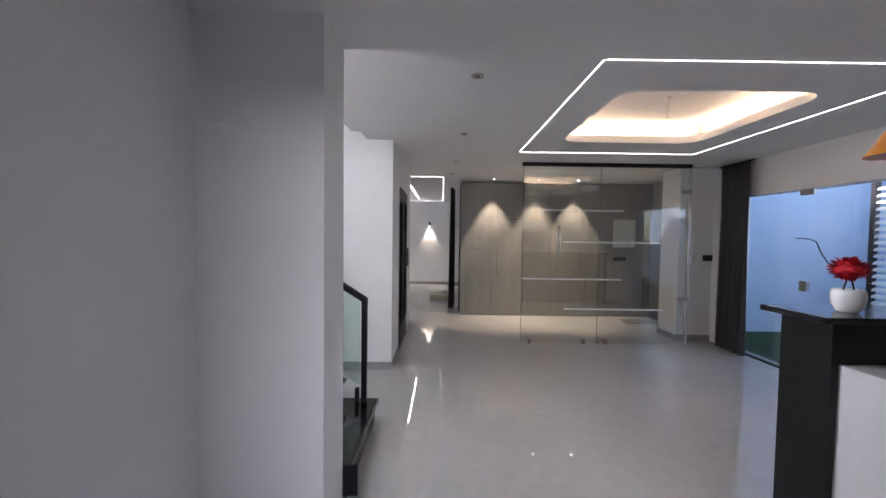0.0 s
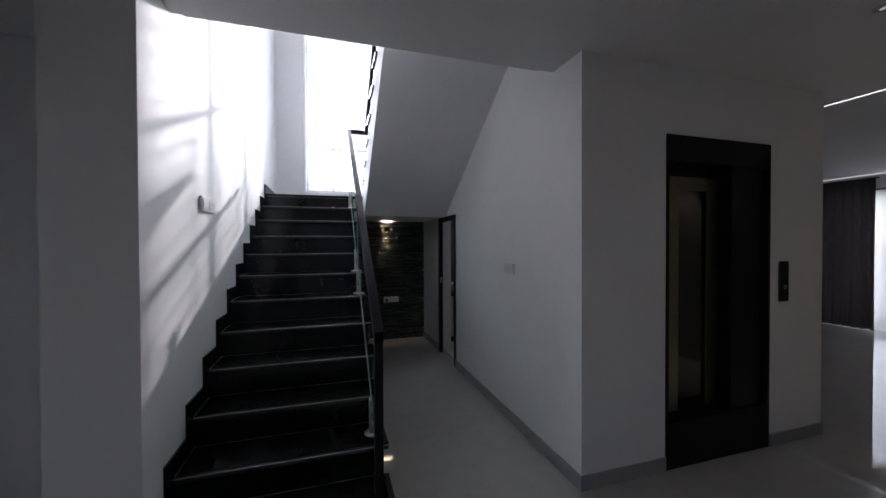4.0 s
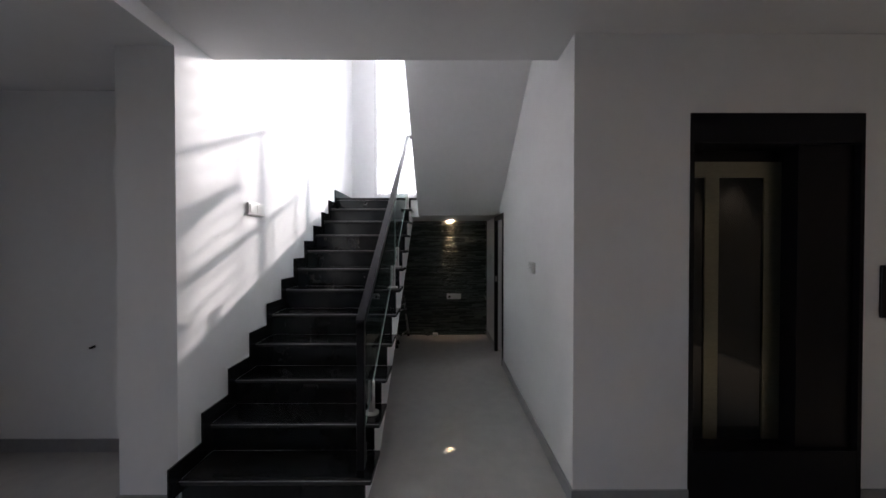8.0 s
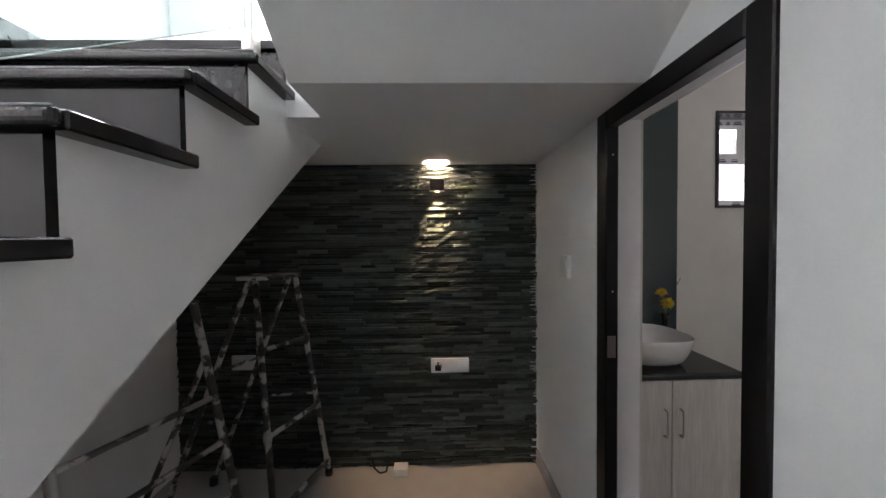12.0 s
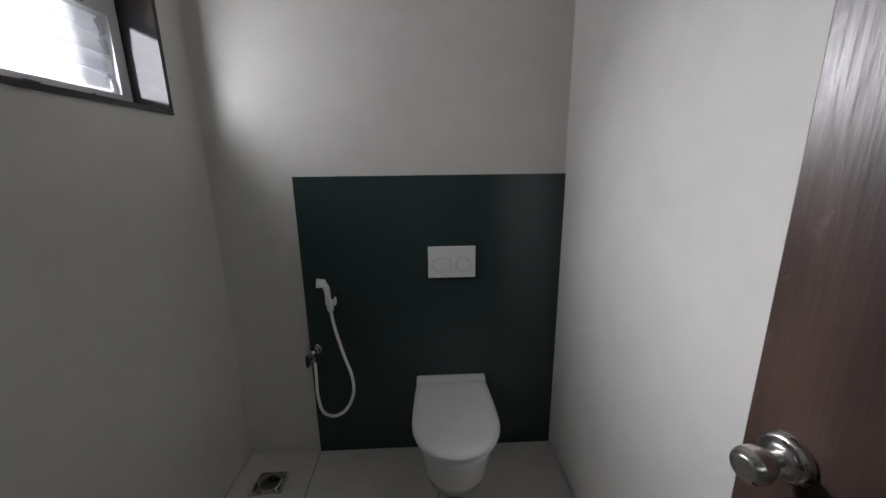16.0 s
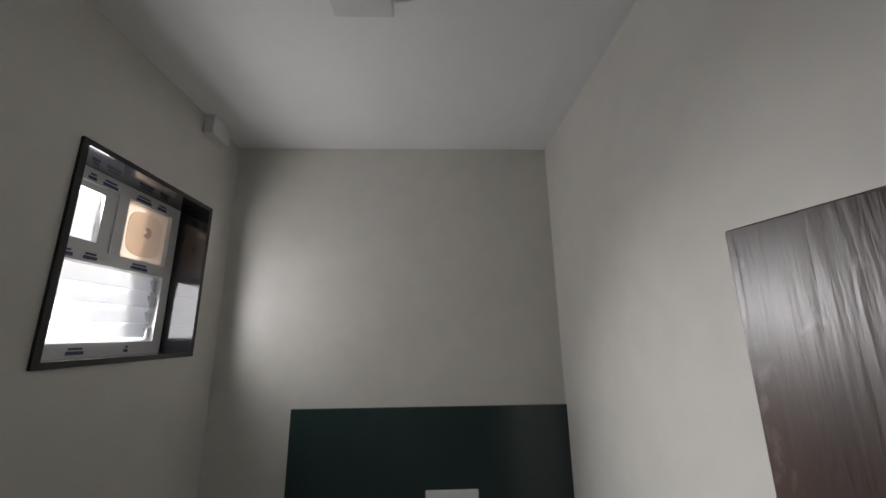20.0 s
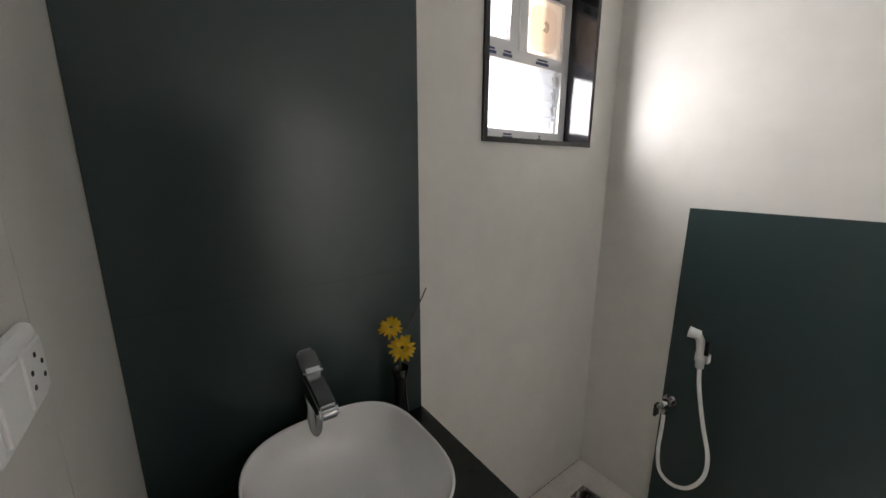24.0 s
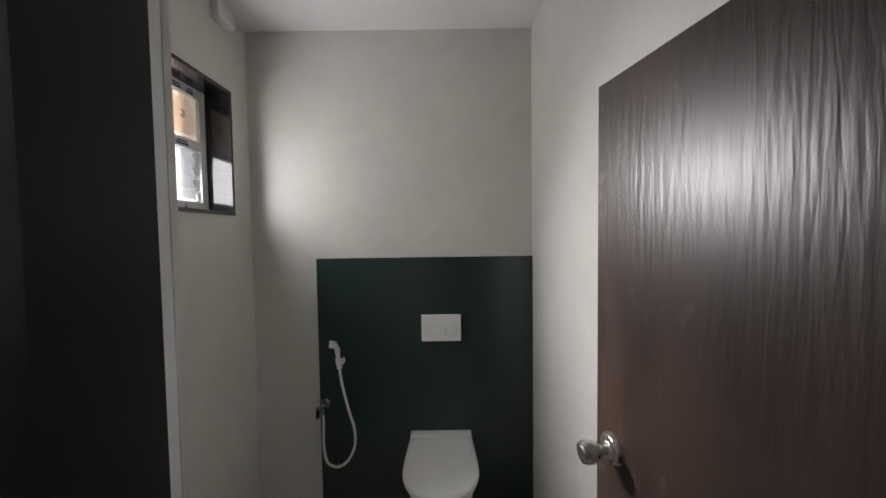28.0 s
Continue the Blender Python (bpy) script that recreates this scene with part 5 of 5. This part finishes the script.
for v in bm.verts:
    v.co = Vector((bx + v.co.x * 1.13, by + v.co.y * 1.07, bz + v.co.z))
part("bowl", bm, CERAMIC, bs)
bm = bmesh.new()
lathe(bm, [(0.037, 0.021), (0.037, 0.026), (0.033, 0.028), (0.031, 0.025)], (bx, by, bz), 32)
ws = part("waste_ring", bm, CHROME, bs, "chrome waste")
bm = bmesh.new()
lathe(bm, [(0.030, 0.026), (0.030, 0.031), (0.026, 0.0355), (0.016, 0.0385), (0.004, 0.0395)], (bx, by, bz), 32)
part("plug", bm, TAPCHROME, ws, "domed chrome plug")
tx, ty = -4.600, 5.535
tp = thing("basin_tap", (tx, ty, VT), "tall chrome single lever basin tap", "tap")
bm = bmesh.new()
lathe(bm, [(0.031, 0.0), (0.031, 0.006), (0.026, 0.012), (0.0235, 0.05), (0.0225, 0.20), (0.0235, 0.245)], (tx, ty, VT), 32)
part("column", bm, TAPCHROME, tp)
bm = bmesh.new()
prism(bm, [(tx - 0.026, 1.020), (tx - 0.026, 1.066), (tx - 0.010, 1.078), (tx + 0.030, 1.080), (tx + 0.138, 1.052), (tx + 0.152, 1.042), (tx + 0.153, 1.026), (tx + 0.138, 1.020), (tx + 0.040, 1.022)], "y", ty - 0.023, ty + 0.023)
bmesh.ops.bevel(bm, geom=bm.edges[:], offset=0.006, segments=3, affect="EDGES")
part("spout", bm, TAPCHROME, tp)
bm = bmesh.new()
cyl(bm, (tx - 0.004, ty, 1.074), (tx - 0.006, ty, 1.092), 0.0215, 0.0205, 28)
part("cartridge_collar", bm, TAPCHROME, tp)
bm = bmesh.new()
prism(bm, [(tx + 0.034, 1.080), (tx + 0.037, 1.092), (tx + 0.030, 1.098), (tx - 0.040, 1.124), (tx - 0.050, 1.122), (tx - 0.052, 1.110), (tx - 0.030, 1.088)], "y", ty - 0.025, ty + 0.025)
bmesh.ops.bevel(bm, geom=bm.edges[:], offset=0.0075, segments=4, affect="EDGES")
part("lever", bm, TAPCHROME, tp, "flat chrome lever")

vx, vy, vz = -4.592, 5.802, VT
vs = thing("bud_vase", (vx, vy, vz), "slim black bud vase with two yellow flowers", "vase")
bm = bmesh.new()
lathe(bm, [(0.026, 0), (0.030, 0.006), (0.030, 0.03), (0.022, 0.09), (0.0185, 0.13), (0.021, 0.18), (0.027, 0.212), (0.0255, 0.213), (0.018, 0.18), (0.015, 0.13)], (vx, vy, vz), 28)
part("vase", bm, mat("black glaze", (0.01, 0.01, 0.011), 0.12, grain=0.05), vs)
YEL = mat("yellow petals", (0.85, 0.58, 0.015), 0.55, grain=0.15, scale=60)


def daisy(c, nrm, r, seed):
    """A bloom with its petals and heart as parts."""
    c, nrm = Vector(c), Vector(nrm).normalized()
    q = nrm.to_track_quat("Z", "Y")
    rg = random.Random(seed)
    bm = bmesh.new()
    tube(bm, [(vx, vy, vz + 0.13), (vx + 0.004, vy - 0.003, vz + 0.23), c - nrm * 0.004], 0.0025, 6)
    fl = part("flower", bm, mat("green stem", (0.05, 0.10, 0.03), 0.6), vs, "yellow daisy on a thin green stem")
    for ring, (n, rr, up_) in enumerate(((15, r, 0.05), (11, r * 0.8, 0.35), (7, r * 0.5, 0.8))):
        for k in range(n):
            a = 2 * math.pi * (k + 0.5 * ring) / n + rg.uniform(-0.15, 0.15)
            d, sd_ = Vector((math.cos(a), math.sin(a), up_ + rg.uniform(-0.15, 0.15))), Vector((-math.sin(a), math.cos(a), 0))
            w, l = r * 0.15, rr * rg.uniform(0.85, 1.08)
            tip = Vector((0, 0, -0.12 * l))
            pts = [d * r * 0.1, d * l * 0.5 + sd_ * w, d * l * 0.9 + sd_ * w * 0.6 + tip * 0.6, d * l + tip, d * l * 0.9 - sd_ * w * 0.6 + tip * 0.6, d * l * 0.5 - sd_ * w]
            bm = bmesh.new()
            bm.faces.new([bm.verts.new(c + q @ p) for p in pts])
            bmesh.ops.solidify(bm, geom=bm.faces[:], thickness=0.001)
            part("petal", bm, YEL, fl)
    return fl


for c, nrm, r, sd_ in (((-4.578, 5.767, 1.150), (0.45, -0.35, 0.85), 0.038, 3), ((-4.560, 5.793, 1.085), (0.7, -0.4, 0.6), 0.044, 4)):
    daisy(c, nrm, r, sd_)
bm = bmesh.new()
tube(bm, [(vx, vy, vz + 0.2), (vx + 0.002, vy + 0.010, vz + 0.31), (vx, vy + 0.050, vz + 0.37), (vx - 0.004, vy + 0.085, vz + 0.42), (vx - 0.006, vy + 0.103, vz + 0.45)], 0.002, 6)
part("twig", bm, mat("brown twig", (0.06, 0.035, 0.025), 0.7), vs, "thin brown twig")

# toilet
def outline(w, back, tip, n=40):
    """Half a rectangle behind, half an ellipse in front."""
    pts = []
    mid = back - 0.26
    for k in range(n + 1):
        a = math.pi * k / n
        pts.append((w * math.cos(a), mid - (mid - tip) * math.sin(a) ** 0.92))
    k = 6
    pts += [(-w * (0.94 + 0.06 * math.cos(math.pi / 2 * i / k)), mid + (back - mid) * i / k) for i in range(1, k + 1)]
    pts += [(w * (0.94 + 0.06 * math.cos(math.pi / 2 * i / k)), mid + (back - mid) * i / k) for i in range(k, 0, -1)]
    return pts


def loft(bm, rings):
    vs_ = [[bm.verts.new(p) for p in r] for r in rings]
    n = len(rings[0])
    for a, b in zip(vs_, vs_[1:]):
        for i in range(n):
            bm.faces.new((a[i], a[(i + 1) % n], b[(i + 1) % n], b[i])).smooth = True
    bm.faces.new(vs_[0][::-1])
    bm.faces.new(vs_[-1])


TX = -3.572
wc = thing("wall_hung_toilet", (TX, BN - 0.016, 0.1), "white wall hung toilet with a closed lid", "toilet")
bm = bmesh.new()
rings = []
for z, w, tip in ((0.100, 0.118, 6.585), (0.110, 0.135, 6.545), (0.18, 0.152, 6.508), (0.27, 0.163, 6.48), (0.33, 0.174, 6.458), (0.372, 0.18, 6.447)):
    rings.append([(TX + x, y, z) for x, y in outline(w, BN - 0.017, tip)])
loft(bm, rings)
part("bowl", bm, CERAMIC, wc)
bm = bmesh.new()
loft(bm, [[(TX + x, y, z) for x, y in outline(w, BN - 0.07, t_)] for z, w, t_ in ((0.376, 0.181, 6.443), (0.380, 0.185, 6.438), (0.392, 0.185, 6.438), (0.395, 0.182, 6.442))])
part("seat", bm, PLASTIC, wc)
bm = bmesh.new()
loft(bm, [[(TX + x, y, z) for x, y in outline(w, BN - 0.075, t_)] for z, w, t_ in ((0.398, 0.185, 6.432), (0.402, 0.190, 6.426), (0.412, 0.190, 6.426), (0.420, 0.182, 6.437), (0.423, 0.16, 6.465))])
part("lid", bm, PLASTIC, wc)
bm = bmesh.new()
box(bm, TX - 0.176, BN - 0.074, 0.374, TX + 0.176, BN - 0.017, 0.440, 0.008, 2)
part("hinge_block", bm, PLASTIC, wc)
part("maker_mark", boxes((TX - 0.03, 6.524, 0.168, TX + 0.03, 6.536, 0.175)), mat("grey print", (0.25, 0.25, 0.25), 0.5), wc, "small grey printed mark")
fp = thing("flush_plate", (-3.563, BN - 0.016, 1.045), "white dual button flush plate", "flush plate")
bm = bmesh.new()
box(bm, -3.677, BN - 0.026, 0.968, -3.449, BN - 0.016, 1.123, 0.003)
plate = part("plate", bm, PLASTIC, fp)
for cx, r, w in ((-3.612, 0.034, 1.35), (-3.508, 0.034, 1.0)):
    bm = bmesh.new()
    loft(bm, [[(cx + r * w * math.cos(a) * k, y, 1.032 + r * math.sin(a) * k) for a in (2 * math.pi * i / 32 for i in range(32))] for y, k in ((BN - 0.0258, 1.0), (BN - 0.029, 1.0), (BN - 0.0295, 0.95))])
    button = part("button", bm, PLASTIC, plate)
    bm = bmesh.new()
    loft(bm, [[(cx + (r * w + 0.0018) * math.cos(a), y, 1.032 + (r + 0.0018) * math.sin(a)) for a in (2 * math.pi * i / 32 for i in range(32))] for y in (BN - 0.0255, BN - 0.0263)])
    part("button_gap", bm, mat("grey shadow gap", (0.30, 0.30, 0.29), 0.6), button, "thin grey gap around the button")

# bidet sprayer
bd = thing("bidet_sprayer", (-4.2, BN - 0.016, 0.9), "white bidet sprayer with a flexible hose", "bidet sprayer")
SY = BN - 0.016
bm = bmesh.new()
box(bm, -4.175, SY - 0.03, 0.845, -4.125, SY, 0.885, 0.006)
part("holder", bm, PLASTIC, bd)
bm = bmesh.new()
tube(bm, [(-4.148, SY - 0.04, 0.83), (-4.150, SY - 0.045, 0.90), (-4.156, SY - 0.05, 0.945), (-4.165, SY - 0.055, 0.965)], 0.0155, 14)
hand = part("handset", bm, PLASTIC, bd)
bm = bmesh.new()
cyl(bm, (-4.158, SY - 0.052, 0.968), (-4.195, SY - 0.065, 0.975), 0.018, 0.022)
part("nozzle", bm, PLASTIC, hand)
bm = bmesh.new()
box(bm, -4.135, SY - 0.066, 0.895, -4.120, SY - 0.052, 0.955, 0.004)
part("trigger", bm, BLACK, hand, "black trigger")
bm = bmesh.new()
path = [(-4.148, SY - 0.04, 0.83), (-4.135, SY - 0.045, 0.74), (-4.10, SY - 0.055, 0.60), (-4.066, SY - 0.06, 0.48), (-4.068, SY - 0.06, 0.38), (-4.11, SY - 0.06, 0.295), (-4.17, SY - 0.06, 0.262), (-4.225, SY - 0.06, 0.29), (-4.245, SY - 0.055, 0.38), (-4.245, SY - 0.05, 0.50), (-4.246, SY - 0.05, 0.575)]
fine = []
for i in range(len(path) - 1):
    p = [Vector(path[max(0, min(len(path) - 1, i + k))]) for k in (-1, 0, 1, 2)]
    for k in range(6):
        u = k / 6
        fine.append(0.5 * ((2 * p[1]) + (p[2] - p[0]) * u + (2 * p[0] - 5 * p[1] + 4 * p[2] - p[3]) * u * u + (3 * p[1] - p[0] - 3 * p[2] + p[3]) * u ** 3))
tube(bm, fine + [Vector(path[-1])], 0.0078, 10)
part("hose", bm, PLASTIC, bd, "white flexible hose")
av = thing("angle_valve", (-4.246, BN, 0.61), "chrome angle valve on the wall", "valve")
bm = bmesh.new()
cyl(bm, (-4.246, BN - 0.016, 0.61), (-4.246, BN - 0.022, 0.61), 0.027)
cyl(bm, (-4.246, BN - 0.02, 0.61), (-4.246, BN - 0.075, 0.61), 0.012)
cyl(bm, (-4.246, BN - 0.066, 0.63), (-4.246, BN - 0.066, 0.565), 0.012)
part("body", bm, CHROME, av)
bm = bmesh.new()
box(bm, -4.262, BN - 0.11, 0.602, -4.230, BN - 0.075, 0.618, 0.004)
part("lever", bm, CHROME, av)
bm = bmesh.new()
box(bm, -4.275, BN - 0.105, 0.555, -4.262, BN - 0.07, 0.61, 0.003)
part("cap", bm, BLACK, av)

# floor drain
fdn = thing("floor_drain", (-4.47, 6.77, 0.0), "square steel floor drain grating", "drain")
bm = bmesh.new()
for r in ((-4.545, 6.70, -4.395, 6.712), (-4.545, 6.828, -4.395, 6.84), (-4.545, 6.712, -4.533, 6.828), (-4.407, 6.712, -4.395, 6.828)):
    box(bm, r[0], r[1], 0.002, r[2], r[3], 0.006)
part("rim", bm, KNOBSTEEL, fdn)
part("well", boxes((-4.533, 6.712, 0.0015, -4.407, 6.828, 0.0025)), mat("grey drain plate", (0.22, 0.21, 0.20), 0.4, 0.6, grain=0.2, scale=120), fdn)
for k in range(4):
    bm = bmesh.new()
    lathe(bm, [(0.008 + 0.014 * k, 0.0028), (0.014 + 0.014 * k, 0.0028), (0.014 + 0.014 * k, 0.006), (0.008 + 0.014 * k, 0.006)], (-4.47, 6.77, 0), 28)
    part("ring", bm, KNOBSTEEL, fdn)
for a in (45, 135):
    bm = bmesh.new()
    c, s_ = math.cos(radians(a)) * 0.08, math.sin(radians(a)) * 0.08
    tube(bm, [(-4.47 - c, 6.77 - s_, 0.004), (-4.47 + c, 6.77 + s_, 0.004)], 0.0025, 6)
    part("bar", bm, KNOBSTEEL, fdn)

# ---- bathroom floor tiles ----
fb = fixed("floor_bathroom", boxes((WX, PW + 0.1, -0.15, BE + 0.02, BN, -0.0045)), GROUT, "grey tiled bathroom floor", "floor")
xs = (WX + 0.008, -4.278, -3.652, BE)
ys = (PI - 0.10, 5.205, 6.405, BN)
for i in range(3):
    for j in range(3):
        bm = bmesh.new()
        box(bm, xs[i] + 0.002, ys[j] + 0.002, -0.012, xs[i + 1] - 0.002, ys[j + 1] - 0.002, 0.0, 0.0008, 1)
        part("floor_tile", bm, BATHFLOOR, fb)

# ---- stone strips of the passage wall ----
STONE = bpy.data.materials.new("dark split slate")
STONE.use_nodes = True
nt = STONE.node_tree
pb = nt.nodes["Principled BSDF"]
pb.inputs["Roughness"].default_value = 0.62
oi, ge, tc, no, ad, rp_ = (nt.nodes.new("ShaderNode" + k) for k in ("ObjectInfo", "NewGeometry", "TexCoord", "TexNoise", "Math", "ValToRGB"))
no.inputs["Scale"].default_value, no.inputs["Detail"].default_value = 18, 6
nt.links.new(tc.outputs["Object"], no.inputs["Vector"])
ad.operation = "ADD"
nt.links.new(oi.outputs["Random"], ad.inputs[0])
nt.links.new(ge.outputs["Random Per Island"], ad.inputs[1])
fr_ = nt.nodes.new("ShaderNodeMath")
fr_.operation = "FRACT"
nt.links.new(ad.outputs[0], fr_.inputs[0])
mx = nt.nodes.new("ShaderNodeMath")
mx.operation = "MULTIPLY_ADD"
mx.inputs[1].default_value = 0.7
nt.links.new(fr_.outputs[0], mx.inputs[0])
sc_ = nt.nodes.new("ShaderNodeMath")
sc_.operation = "MULTIPLY"
sc_.inputs[1].default_value = 0.3
nt.links.new(no.outputs["Fac"], sc_.inputs[0])
nt.links.new(sc_.outputs[0], mx.inputs[2])
rp_.color_ramp.elements[0].position, rp_.color_ramp.elements[0].color = 0.30, (0.018, 0.027, 0.022, 1)
rp_.color_ramp.elements[1].position, rp_.color_ramp.elements[1].color = 1.0, (0.135, 0.165, 0.145, 1)
nt.links.new(mx.outputs[0], rp_.inputs[0])
nt.links.new(rp_.outputs[0], pb.inputs["Base Color"])
bp_ = nt.nodes.new("ShaderNodeBump")
bp_.inputs["Strength"].default_value, bp_.inputs["Distance"].default_value = 0.6, 0.006
nt.links.new(no.outputs["Fac"], bp_.inputs["Height"])
nt.links.new(bp_.outputs[0], pb.inputs["Normal"])

sw_ = fixed("stone_cladding", boxes((WX, STW, 0.0, WX + 0.006, PW, 2.0)), DARKGAP, "dark split slate strip cladding", "wall")
rng = random.Random(11)
shapes = {}
for h in (0.013, 0.016, 0.020, 0.025):
    for ln in (0.10, 0.15, 0.20, 0.26, 0.34):
        for k in range(2):
            d = 0.008 + 0.017 * rng.random() ** 1.3
            bm = bmesh.new()
            n = 6
            cut = [0.0006] + [ln * (i + rng.uniform(-0.25, 0.25)) / n for i in range(1, n)] + [ln - 0.0006]
            rings = []
            for y in cut:
                f, g, t0 = rng.uniform(-0.006, 0.006), rng.uniform(-0.006, 0.006), rng.uniform(-0.0018, 0.0)
                rings.append([bm.verts.new(p) for p in ((0, y, 0.0005), (d + f, y, 0.0005 - t0), (d + g, y, h - 0.0008 + t0), (0, y, h - 0.0005))])
            for p, q in zip(rings, rings[1:]):
                for i in range(4):
                    bm.faces.new((p[i], p[(i + 1) % 4], q[(i + 1) % 4], q[i]))
            bm.faces.new(rings[0])
            bm.faces.new(rings[-1][::-1])
            shapes.setdefault(h, []).append((ln, mesh_of(bm, "stone_strip", STONE)))
rest = bmesh.new()
cells, z = [], 0.0
while z < 1.99:
    h = rng.choice([k for k in shapes if z + k <= 2.008] or [0.013])
    y = STW
    while y < PW - 0.02:
        ln, me = rng.choice(shapes[h])
        cells.append((y, z, min(ln, PW - y), ln, me, h))
        y += ln
    z += h
picked = {id(c) for c in sorted(cells, key=lambda c: (c[0] < 3.4, abs(c[1] - 1.35)))[:300]}
for c in cells:
    y, z, w, ln, me, h = c
    if id(c) in picked and w == ln:
        ob = new("stone_strip", me)
        ob.parent = sw_
        ob.location = (WX + 0.006, y, z)
    else:
        old = len(rest.verts)
        rest.from_mesh(me)
        rest.verts.ensure_lookup_table()
        for v in rest.verts[old:]:
            v.co = Vector((WX + 0.006 + v.co.x, y + v.co.y * w / ln, z + v.co.z))
ob = new("stone_strips", mesh_of(rest, "stone_strips", STONE))
ob.parent = sw_
tagged(ob, kind="stuff")
bm = bmesh.new()
prism(bm, [(WX + 0.004, PW - 0.006), (WX + 0.022, PW - 0.007), (WX + 0.030, PW - 0.003), (WX + 0.032, PW - 0.0005), (WX + 0.004, PW - 0.0005)], "z", 0.0, 1.995)
for z in sorted({c[1] for c in cells})[1:]:
    if rng.random() < 0.75:
        ln, d, t0 = 0.008 + 0.045 * rng.random() ** 2, 0.018 + 0.013 * rng.random(), 0.0012 + 0.0016 * rng.random()
        prism(bm, [(PW - 0.004, z - t0), (PW - 0.004, z + t0), (PW - ln, z + 0.0006), (PW - ln, z - 0.0004)], "x", WX + 0.006, WX + 0.006 + d)
ob = new("paint_seal", mesh_of(bm, "paint_seal", WHITE))
ob.parent = sw_
tagged(ob, "white paint run into the corner joints of the stone")
